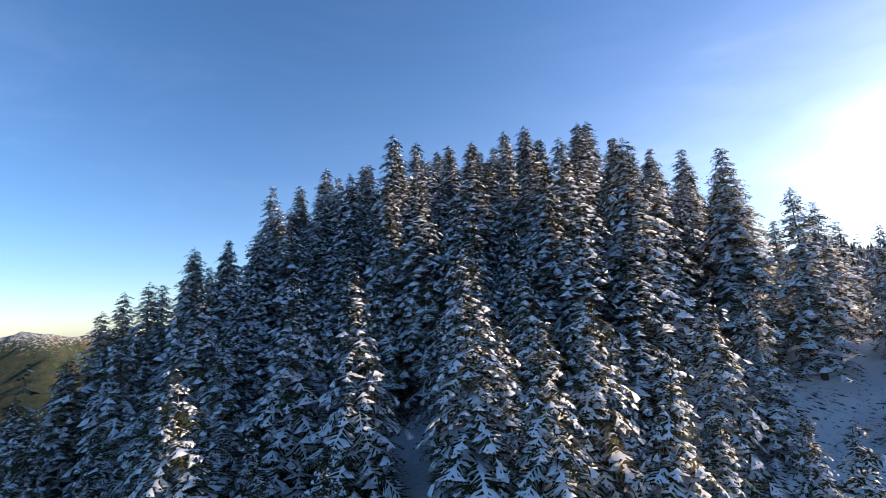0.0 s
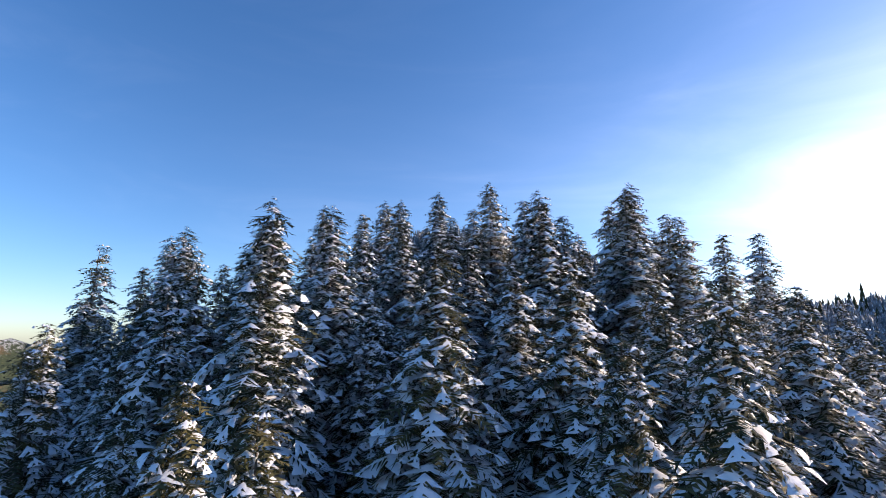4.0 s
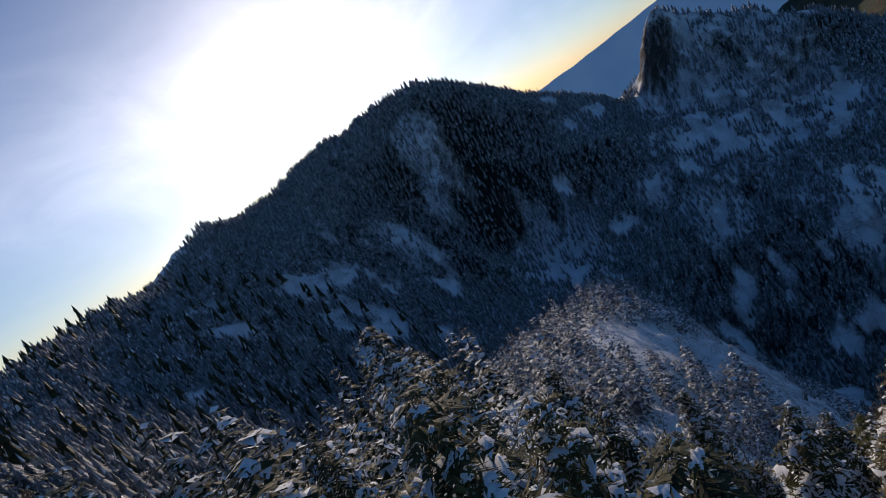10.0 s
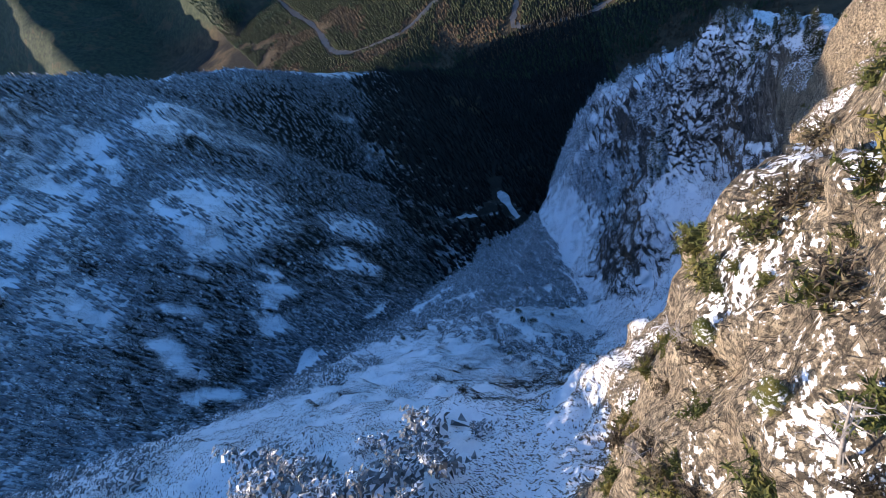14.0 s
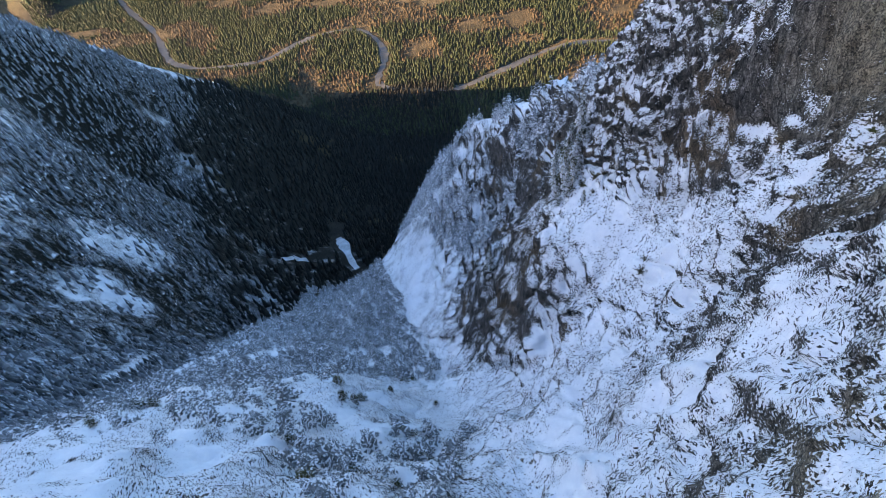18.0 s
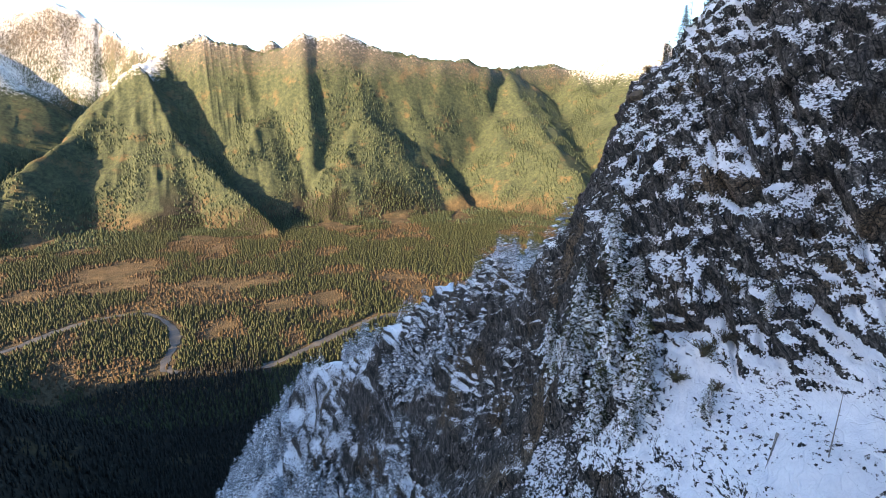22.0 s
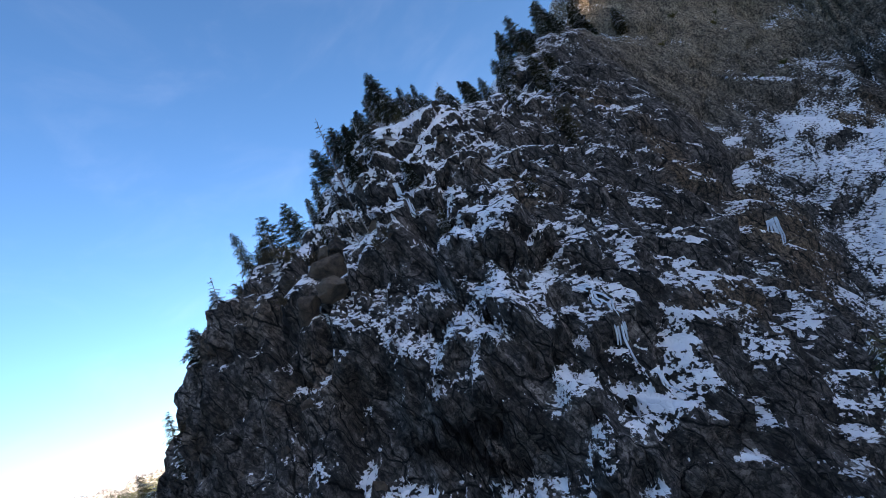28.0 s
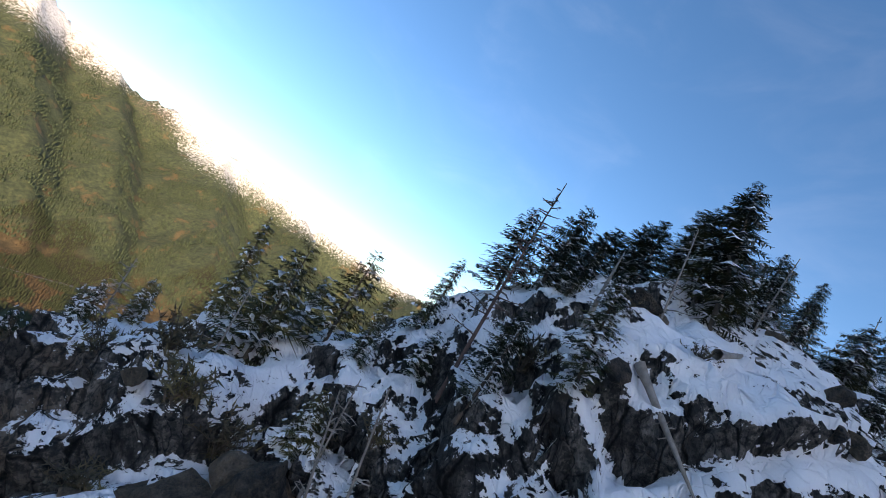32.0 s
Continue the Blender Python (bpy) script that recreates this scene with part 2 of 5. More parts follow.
def far_land(x, y):
    dx, dy = x - 60, y + 120
    dist = np.hypot(dx, dy)
    az = np.degrees(np.arctan2(dx, dy))
    az = np.where(az > 160, az - 360, az)
    crest = np.interp(az, RANGE_B, RANGE_H)
    edge = np.interp(az, RANGE_B, RANGE_D)
    warp = 45 * smooth(dist, 1500, 2100)
    x, y = x + warp * fbm(x / 520, y / 520, x * 0, 3, 23), y + warp * fbm(x / 520, y / 520, x * 0 + 9, 3, 24)
    z = np.where(dist < edge, crest - 1.5 * (edge - dist), crest - 0.7 * (dist - edge))
    for top, foot, reach in SPURS:
        ax, ay = bearing_place(top, float(np.interp(top, RANGE_B, RANGE_D)))
        bx, by = bearing_place(foot, reach)
        ah = float(np.interp(top, RANGE_B, RANGE_H))
        ux, uy = bx - ax, by - ay
        s = np.clip(((x - ax) * ux + (y - ay) * uy) / (ux * ux + uy * uy), 0, 1.15)
        off = np.hypot(x - ax - s * ux, y - ay - s * uy)
        z = np.maximum(z, ah + (VALLEY + 40 - ah) * s ** 0.92 - 0.6 * off)
    for line in RIDGES:
        for a, b in zip(line, line[1:]):
            z = np.maximum(z, below_line(x, y, a, b, 0.92))
    rise = smooth(z, VALLEY, VALLEY + 260)
    z = z + rise * (46 * fbm(x / 300, y / 300, x * 0, 4, 21, ridged=True) + 20 * fbm(x / 85, y / 85, x * 0, 3, 22, ridged=True))
    return np.maximum(z, VALLEY + 6 * fbm(x / 260, y / 260, x * 0, 3, 3))


def close_land(x, y):
    r = np.hypot(x - 40, y + 60)
    z = near_land(x, y)
    z = z + smooth(r, 230, 420) * 14 * fbm(x / 90, y / 90, x * 0, 4, 31, ridged=True) * smooth(z, VALLEY + 30, VALLEY + 160)
    rib = smooth(np.hypot(x - 42, (y + 245) / 1.2), 95.0, 45.0) * smooth(y, -178.0, -205.0)
    z = z + rib * (9 * fbm(x / 34, y / 34, x * 0, 3, 35, ridged=True) + 2.5 * fbm(x / 9, y / 9, x * 0, 3, 37, ridged=True))
    crag = smooth(np.hypot((x - 630) / 1.3, y + 275), 120.0, 60.0)
    z = z + crag * (9 * fbm(x / 38, y / 38, x * 0, 3, 46, ridged=True) + 4 * fbm(x / 13, y / 13, x * 0, 3, 47, ridged=True))
    rib = smooth(np.hypot(x - 64, (y + 150) / 1.4), 52.0, 30.0) * smooth(x, 44.0, 54.0)
    z = z + rib * (3.6 * fbm(x / 17, y / 17, x * 0, 3, 36, ridged=True) + 1.5 * fbm(x / 6, y / 6, x * 0, 2, 38, ridged=True))
    return np.maximum(z, VALLEY + 5 * fbm(x / 200, y / 200, x * 0, 3, 4))


def land(x, y):
    """The height of the bare ground, without its rock relief."""
    x, y = np.asarray(x, float), np.asarray(y, float)
    shape = x.shape
    x, y = x.ravel(), y.ravel()
    far = smooth(np.hypot(x - 60, y + 120), 1150, 1700)
    z = np.zeros(x.shape)
    on = far < 1
    z[on] = close_land(x[on], y[on]) * (1 - far[on])
    on = far > 0
    z[on] += far_land(x[on], y[on]) * far[on]
    return z.reshape(shape)


b_, d_ = np.array([(math.degrees(math.atan2(x - 40, y + 20)), math.hypot(x - 40, y + 20)) for x, y, _ in FAR_RIDGE]).T
order = np.argsort(b_)


def this_side(x, y):
    return np.hypot(x - 40, y + 20) < np.interp(np.degrees(np.arctan2(x - 40, y + 20)), b_[order], d_[order]) + 35


def clear_of(x, y, *rounds):
    out = np.ones(x.shape, bool)
    for cx, cy, r in rounds:
        out &= np.hypot(x - cx, y - cy) > r * (0.7 + 2.2 * fbm(x / 14, y / 14, x * 0, 4, 99, 0.75))
    return out


OPEN_SNOW = [(510, 12, 30), (484, -5, 16), (474, -398, 26), (489, -350, 14), (416, -262, 28), (404, -228, 14), (521, -203, 20), (552, -174, 16), (478, -150, 14), (526, -118, 9), (346, -292, 13), (330, -238, 10),
             (586, 84, 18), (545, 101, 9), (493, 147, 12), (624, -88, 9), (515, -316, 14), (644, -249, 16), (656, -215, 18)]


def wooded(x, y, z):
    gaps = np.ones(x.shape)
    for cx, cy, r in OPEN_SNOW:
        gaps = gaps * smooth(np.hypot(x - cx, y - cy) / r + 1.1 * fbm(x / 16, y / 16, x * 0, 4, 98), 1.2, 2.1)
    gaps = gaps * smooth(fbm(x / 40, y / 40, z * 0, 3, 12), -0.62, -0.45)
    return gaps * _shaded(x, y, z) * smooth(np.hypot(x - 690, y + 215), 25.0, 50.0) * (1 - 0.5 * smooth(np.hypot((x - 610) / 1.4, y + 260), 100.0, 70.0))


def meadow(x, y):
    """Above zero where broadleaved woods and open meadow take the place of conifers."""
    return fbm(x / 140, y / 120, x * 0, 5, 25, 0.52)


RIVER = [(1500, -2350), (1245, -1975), (1055, -1730), (915, -1470), (810, -1395), (616, -1370), (462, -1525), (324, -1540), (245, -1400), (232, -1260), (270, -1150), (60, -1080), (-250, -1250), (-560, -1180), (-900, -1350), (-1500, -1250), (-2200, -900)]
CREEK = [(176, -330), (195, -362), (213, -396), (234, -432), (245, -470), (252, -515)]
SIDE_CREEK = [(300, -362), (281, -364), (258, -380), (241, -398), (236, -436)]


def line_gap(points, x, y):
    """How far a place lies from a line through the points."""
    out = np.full(np.shape(x), 1e9)
    for (ax, ay), (bx, by) in zip(points, points[1:]):
        dx, dy = bx - ax, by - ay
        t = np.clip(((x - ax) * dx + (y - ay) * dy) / (dx * dx + dy * dy), 0, 1)
        out = np.minimum(out, np.hypot(x - ax - t * dx, y - ay - t * dy))
    return out


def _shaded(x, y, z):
    """Where dense woods shade the ground: little snow lies open, and its colour is painted darker."""
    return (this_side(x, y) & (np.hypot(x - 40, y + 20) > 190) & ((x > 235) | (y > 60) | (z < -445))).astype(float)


# ---- materials ----
def shader(name):
    m = bpy.data.materials.new(name)
    m.use_nodes = True
    return m, m.node_tree.nodes, m.node_tree.links, m.node_tree.nodes["Principled BSDF"]


def texture(n, l, scale, detail=5.0, vector=None, rough=0.55):
    t = n.new("ShaderNodeTexNoise")
    t.inputs["Scale"].default_value, t.inputs["Detail"].default_value, t.inputs["Roughness"].default_value = scale, detail, rough
    if vector is not None:
        l.new(vector, t.inputs["Vector"])
    return t.outputs["Fac"]


def ramp(n, l, fac, *stops):
    r = n.new("ShaderNodeValToRGB")
    l.new(fac, r.inputs[0])
    while len(r.color_ramp.elements) < len(stops):
        r.color_ramp.elements.new(0.5)
    for e, (p, c) in zip(r.color_ramp.elements, stops):
        e.position, e.color = p, (*c, 1) if len(c) == 3 else c
    return r.outputs[0]


def blend(n, l, fac, a, b):
    m = n.new("ShaderNodeMix")
    m.data_type = "RGBA"
    l.new(fac, m.inputs[0])
    for socket, v in ((m.inputs[6], a), (m.inputs[7], b)):
        if isinstance(v, tuple):
            socket.default_value = (*v, 1)
        else:
            l.new(v, socket)
    return m.outputs[2]


def sums(n, l, op, a, b):
    m = n.new("ShaderNodeMath")
    m.operation = op
    for socket, v in zip(m.inputs, (a, b)):
        if isinstance(v, (int, float)):
            socket.default_value = v
        else:
            l.new(v, socket)
    return m.outputs[0]


def fit_range(n, l, v, lo, hi, a=0.0, b=1.0):
    m = n.new("ShaderNodeMapRange")
    m.interpolation_type = "SMOOTHSTEP"
    l.new(v, m.inputs[0])
    for socket, x in zip(m.inputs[1:5], (lo, hi, a, b)):
        socket.default_value = x
    return m.outputs[0]


def relief(n, l, bsdf, height, strength, distance):
    b = n.new("ShaderNodeBump")
    b.inputs["Strength"].default_value, b.inputs["Distance"].default_value = strength, distance
    l.new(height, b.inputs["Height"])
    l.new(b.outputs[0], bsdf.inputs["Normal"])
    return b


def plain(name, dark, light, scale, rough, bump=0.3, depth=0.02, per_object=False, metal=0.0):
    m, n, l, p = shader(name)
    co = n.new("ShaderNodeTexCoord").outputs["Object"]
    f = texture(n, l, scale, 6, co)
    fine = texture(n, l, scale * 7, 4, co)
    f = sums(n, l, "ADD", sums(n, l, "MULTIPLY", f, 0.7), sums(n, l, "MULTIPLY", fine, 0.3))
    if per_object:
        info = n.new("ShaderNodeObjectInfo").outputs["Random"]
        f = sums(n, l, "ADD", f, sums(n, l, "MULTIPLY", sums(n, l, "SUBTRACT", info, 0.5), 0.3))
    l.new(ramp(n, l, f, (0.3, dark), (0.7, light)), p.inputs["Base Color"])
    p.inputs["Roughness"].default_value, p.inputs["Metallic"].default_value = rough, metal
    relief(n, l, p, fine, bump, depth)
    return m


def needle_material(name, dark, light, tip):
    m, n, l, p = shader(name)
    geo = n.new("ShaderNodeNewGeometry")
    info = n.new("ShaderNodeObjectInfo").outputs["Random"]
    f = texture(n, l, 0.8, 4, geo.outputs["Position"])
    c = blend(n, l, geo.outputs["Random Per Island"], dark, light)
    c = blend(n, l, fit_range(n, l, sums(n, l, "ADD", f, sums(n, l, "MULTIPLY", info, 0.25)), 0.56, 0.85), c, tip)
    l.new(c, p.inputs["Base Color"])
    p.inputs["Roughness"].default_value = 0.7
    p.inputs["Specular IOR Level"].default_value = 0.2
    return m


def snow_material():
    m, n, l, p = shader("snow")
    pos = n.new("ShaderNodeNewGeometry").outputs["Position"]
    f = texture(n, l, 0.9, 6, pos)
    fine = texture(n, l, 9.0, 5, pos)
    l.new(ramp(n, l, f, (0.3, (0.76, 0.78, 0.81)), (0.7, (0.88, 0.89, 0.9))), p.inputs["Base Color"])
    p.inputs["Roughness"].default_value = 0.75
    p.inputs["Specular IOR Level"].default_value = 0.25
    relief(n, l, p, fine, 0.35, 0.05)
    return m


def ground_material():
    """Rock with snow where it can lie; bare woods and meadow on the low ground."""
    m, n, l, p = shader("mountain_ground")
    geo = n.new("ShaderNodeNewGeometry")
    pos, normal = geo.outputs["Position"], geo.outputs["Normal"]
    dip = n.new("ShaderNodeMapping")
    dip.vector_type = "TEXTURE"
    dip.inputs["Rotation"].default_value = (radians(25), 0, 0)
    dip.inputs["Scale"].default_value = (1.0, 0.6, 2.9)
    l.new(pos, dip.inputs["Vector"])
    streak = texture(n, l, 0.75, 10, dip.outputs[0], 0.74)
    broad = texture(n, l, 0.06, 5, pos)
    mid = texture(n, l, 0.62, 8, pos, 0.66)
    fine = texture(n, l, 3.2, 6, pos, 0.6)
    rock = ramp(n, l, streak, (0.36, (0.02, 0.019, 0.019)), (0.47, (0.09, 0.084, 0.079)), (0.56, (0.17, 0.156, 0.143)), (0.68, (0.34, 0.31, 0.28)))
    rock = blend(n, l, fit_range(n, l, broad, 0.52, 0.66), rock, blend(n, l, fine, (0.13, 0.09, 0.06), (0.27, 0.195, 0.13)))
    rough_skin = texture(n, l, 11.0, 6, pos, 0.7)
    pit_shade = fit_range(n, l, sums(n, l, "ADD", sums(n, l, "MULTIPLY", fine, 0.6), sums(n, l, "MULTIPLY", rough_skin, 0.4)), 0.41, 0.56)
    tan = n.new("ShaderNodeAttribute")
    tan.attribute_name = "sunlit_tan_rock"
    # Tan rock, its colour lifted to carry direct sun and bounced light.
    rock = blend(n, l, tan.outputs["Fac"], rock, ramp(n, l, streak, (0.30, (0.12, 0.09, 0.06)), (0.45, (0.30, 0.24, 0.165)), (0.60, (0.44, 0.36, 0.25)), (0.74, (0.52, 0.44, 0.32))))
    # Pits and seams: shade in the hollows painted into the rock colour.
    rock = blend(n, l, fit_range(n, l, pit_shade, 0.0, 1.0, 0.22, 1.0), (0.022, 0.02, 0.018), rock)
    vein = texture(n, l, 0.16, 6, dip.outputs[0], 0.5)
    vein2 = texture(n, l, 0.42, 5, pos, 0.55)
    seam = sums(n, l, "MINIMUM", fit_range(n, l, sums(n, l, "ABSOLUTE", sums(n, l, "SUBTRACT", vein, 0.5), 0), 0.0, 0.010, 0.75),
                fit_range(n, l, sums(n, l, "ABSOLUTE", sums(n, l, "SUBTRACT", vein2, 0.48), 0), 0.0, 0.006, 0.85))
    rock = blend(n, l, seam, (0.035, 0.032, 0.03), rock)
    # Joint blocks, each of its own tone; shade in the open cracks darkens the colour.
    slabs = n.new("ShaderNodeMapping")
    slabs.vector_type = "TEXTURE"
    slabs.inputs["Rotation"].default_value, slabs.inputs["Scale"].default_value = (radians(27), radians(8), 0), (0.9, 0.62, 2.5)
    sway = n.new("ShaderNodeTexNoise")
    sway.inputs["Scale"].default_value, sway.inputs["Detail"].default_value = 0.45, 5
    l.new(pos, sway.inputs["Vector"])
    swayed = n.new("ShaderNodeVectorMath")
    swayed.operation = "MULTIPLY_ADD"
    swayed.inputs[1].default_value = (1.6, 1.6, 1.6)
    l.new(sway.outputs["Color"], swayed.inputs[0])
    l.new(pos, swayed.inputs[2])
    l.new(swayed.outputs[0], slabs.inputs["Vector"])
    tones, cracks = [], []
    for size in (0.42, 1.5):
        whole, edge = n.new("ShaderNodeTexVoronoi"), n.new("ShaderNodeTexVoronoi")
        edge.feature = "DISTANCE_TO_EDGE"
        for cells in (whole, edge):
            cells.inputs["Scale"].default_value = size
            l.new(slabs.outputs[0], cells.inputs["Vector"])
        hue = n.new("ShaderNodeSeparateColor")
        l.new(whole.outputs["Color"], hue.inputs[0])
        tones.append(hue.outputs[0])
        cracks.append(edge.outputs["Distance"])
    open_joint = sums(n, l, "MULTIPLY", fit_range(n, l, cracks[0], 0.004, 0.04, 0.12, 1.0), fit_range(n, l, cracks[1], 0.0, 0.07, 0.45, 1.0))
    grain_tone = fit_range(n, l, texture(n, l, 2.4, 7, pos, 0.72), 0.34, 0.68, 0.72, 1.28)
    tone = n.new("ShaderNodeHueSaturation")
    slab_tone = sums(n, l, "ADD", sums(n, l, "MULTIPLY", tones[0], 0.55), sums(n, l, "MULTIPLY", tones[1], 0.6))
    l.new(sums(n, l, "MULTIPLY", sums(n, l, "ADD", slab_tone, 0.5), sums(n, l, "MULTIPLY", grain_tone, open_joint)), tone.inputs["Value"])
    l.new(rock, tone.inputs["Color"])
    rock = blend(n, l, sums(n, l, "MULTIPLY", tan.outputs["Fac"], 0.7), tone.outputs[0], rock)
    cut = n.new("ShaderNodeSeparateXYZ")
    l.new(normal, cut.inputs[0])
    where = n.new("ShaderNodeSeparateXYZ")
    l.new(pos, where.inputs[0])
    known = n.new("ShaderNodeAttribute")
    known.attribute_name = "snow_lie"
    joints = n.new("ShaderNodeMapping")
    joints.vector_type = "TEXTURE"
    joints.inputs["Rotation"].default_value, joints.inputs["Scale"].default_value = (radians(25), radians(8), 0), (0.9, 0.75, 1.7)
    bent = n.new("ShaderNodeVectorMath")
    bent.operation = "MULTIPLY_ADD"
    warp = n.new("ShaderNodeTexNoise")
    warp.inputs["Scale"].default_value, warp.inputs["Detail"].default_value = 0.5, 4
    l.new(pos, warp.inputs["Vector"])
    l.new(warp.outputs["Color"], bent.inputs[0])
    bent.inputs[1].default_value = (1.1, 1.1, 1.1)
    l.new(pos, bent.inputs[2])
    l.new(bent.outputs[0], joints.inputs["Vector"])
    blocks = [n.new("ShaderNodeTexVoronoi") for _ in range(2)]
    for cells, size in zip(blocks, (0.75, 2.3)):
        cells.distance, cells.feature = "CHEBYCHEV", "F1"
        cells.inputs["Scale"].default_value = size
        l.new(joints.outputs[0], cells.inputs["Vector"])
    bulk = sums(n, l, "ADD", sums(n, l, "MULTIPLY", blocks[0].outputs["Distance"], 1.0), sums(n, l, "MULTIPLY", blocks[1].outputs["Distance"], 0.36))
    bulk = sums(n, l, "ADD", bulk, sums(n, l, "MULTIPLY", streak, 1.3))
    bulk = sums(n, l, "ADD", bulk, sums(n, l, "MULTIPLY", fine, 0.35))
    bulk = sums(n, l, "ADD", bulk, sums(n, l, "MULTIPLY", open_joint, 0.5))
    ledge = n.new("ShaderNodeBump")
    ledge.inputs["Strength"].default_value, ledge.inputs["Distance"].default_value = 1.0, 1.0
    l.new(bulk, ledge.inputs["Height"])
    level = n.new("ShaderNodeSeparateXYZ")
    l.new(ledge.outputs[0], level.inputs[0])
    lie = sums(n, l, "ADD", sums(n, l, "MULTIPLY", known.outputs["Fac"], 0.52), sums(n, l, "MULTIPLY", cut.outputs[2], 0.28))
    lie = sums(n, l, "ADD", lie, sums(n, l, "MULTIPLY", level.outputs[2], 0.36))
    lie = sums(n, l, "ADD", lie, sums(n, l, "MULTIPLY", sums(n, l, "SUBTRACT", mid, 0.5), 0.35))
    lie = sums(n, l, "ADD", lie, sums(n, l, "MULTIPLY", sums(n, l, "SUBTRACT", fine, 0.5), 1.2))
    # Twigs and stones that pierce the snow in patches.
    beds = n.new("ShaderNodeMapping")
    beds.vector_type = "TEXTURE"
    beds.inputs["Rotation"].default_value = (radians(12), radians(18), radians(40))
    beds.inputs["Scale"].default_value = (1.6, 1.6, 0.42)
    l.new(pos, beds.inputs["Vector"])
    spots = texture(n, l, 2.3, 7, beds.outputs[0], 0.68)
    patchy = fit_range(n, l, texture(n, l, 0.075, 4, pos, 0.6), 0.38, 0.54)
    lie = sums(n, l, "SUBTRACT", lie, sums(n, l, "MULTIPLY", fit_range(n, l, spots, 0.50, 0.62), sums(n, l, "MULTIPLY", patchy, 0.72)))
    bands = texture(n, l, 0.11, 4, dip.outputs[0], 0.55)
    lie = sums(n, l, "ADD", lie, sums(n, l, "MULTIPLY", sums(n, l, "SUBTRACT", bands, 0.5), 0.6))
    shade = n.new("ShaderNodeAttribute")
    shade.attribute_name = "woodland_shade"
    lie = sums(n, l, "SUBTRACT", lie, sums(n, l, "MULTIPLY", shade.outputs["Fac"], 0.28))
    snowy = fit_range(n, l, lie, 0.535, 0.56)
    line = sums(n, l, "ADD", where.outputs[2], sums(n, l, "MULTIPLY", sums(n, l, "SUBTRACT", broad, 0.5), 420))
    near_up = fit_range(n, l, line, -480, -340)
    peak = n.new("ShaderNodeAttribute")
    peak.attribute_name = "high_snow"
    far_up = fit_range(n, l, sums(n, l, "ADD", line, sums(n, l, "MULTIPLY", peak.outputs["Fac"], 380)), 220, 400)
    off = n.new("ShaderNodeVectorMath")
    off.operation = "LENGTH"
    l.new(pos, off.inputs[0])
    away = fit_range(n, l, off.outputs["Value"], 1300, 1900)
    high = sums(n, l, "ADD", sums(n, l, "MULTIPLY", near_up, sums(n, l, "SUBTRACT", 1.0, away)), sums(n, l, "MULTIPLY", sums(n, l, "MULTIPLY", far_up, 0.8), away))
    snowy = sums(n, l, "MULTIPLY", snowy, high)
    patch = texture(n, l, 0.0045, 8, pos, 0.6)
    small = texture(n, l, 0.03, 8, pos, 0.7)
    low = ramp(n, l, sums(n, l, "ADD", sums(n, l, "MULTIPLY", patch, 0.4), sums(n, l, "MULTIPLY", small, 0.6)),
               (0.36, (0.03, 0.028, 0.015)), (0.47, (0.06, 0.046, 0.025)), (0.56, (0.10, 0.072, 0.039)), (0.66, (0.14, 0.105, 0.06)))
    rocky = fit_range(n, l, cut.outputs[2], 0.82, 0.68)
    rocky = sums(n, l, "MAXIMUM", sums(n, l, "MULTIPLY", rocky, sums(n, l, "MULTIPLY", near_up, sums(n, l, "SUBTRACT", 1.0, away))), sums(n, l, "MULTIPLY", sums(n, l, "MULTIPLY", fit_range(n, l, line, 20, 260), sums(n, l, "MULTIPLY", away, rocky)), 0.9))
    rocky = sums(n, l, "MAXIMUM", rocky, fit_range(n, l, sums(n, l, "SUBTRACT", near_up, away), 0.4, 0.8))
    canopy = texture(n, l, 0.05, 6, pos, 0.75)
    range_wood = ramp(n, l, canopy, (0.38, (0.02, 0.031, 0.02)), (0.52, (0.04, 0.055, 0.03)), (0.66, (0.07, 0.08, 0.042)))
    range_wood = blend(n, l, fit_range(n, l, texture(n, l, 0.009, 7, pos, 0.65), 0.55, 0.66), range_wood, blend(n, l, small, (0.05, 0.042, 0.022), (0.13, 0.095, 0.05)))
    slope = sums(n, l, "MULTIPLY", away, fit_range(n, l, sums(n, l, "ADD", where.outputs[2], sums(n, l, "MULTIPLY", patch, 240)), -560, -470))
    low = blend(n, l, slope, low, range_wood)
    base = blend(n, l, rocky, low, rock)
    # Floor of the woods: shade under the trees painted into a near-black ground colour.
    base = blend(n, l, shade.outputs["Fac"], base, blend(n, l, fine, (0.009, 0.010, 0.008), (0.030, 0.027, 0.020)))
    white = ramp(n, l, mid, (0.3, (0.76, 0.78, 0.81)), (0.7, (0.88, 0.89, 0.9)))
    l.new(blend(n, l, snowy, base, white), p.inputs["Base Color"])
    p.inputs["Roughness"].default_value = 0.85
    p.inputs["Specular IOR Level"].default_value = 0.25
    h = sums(n, l, "ADD", sums(n, l, "MULTIPLY", bulk, 0.7), sums(n, l, "MULTIPLY", seam, 0.25))
    h = sums(n, l, "MULTIPLY", h, sums(n, l, "SUBTRACT", 1.0, sums(n, l, "MULTIPLY", snowy, 0.8)))
    h = sums(n, l, "ADD", h, sums(n, l, "MULTIPLY", snowy, 0.25))
    relief(n, l, p, h, 0.9, 0.8)
    return m


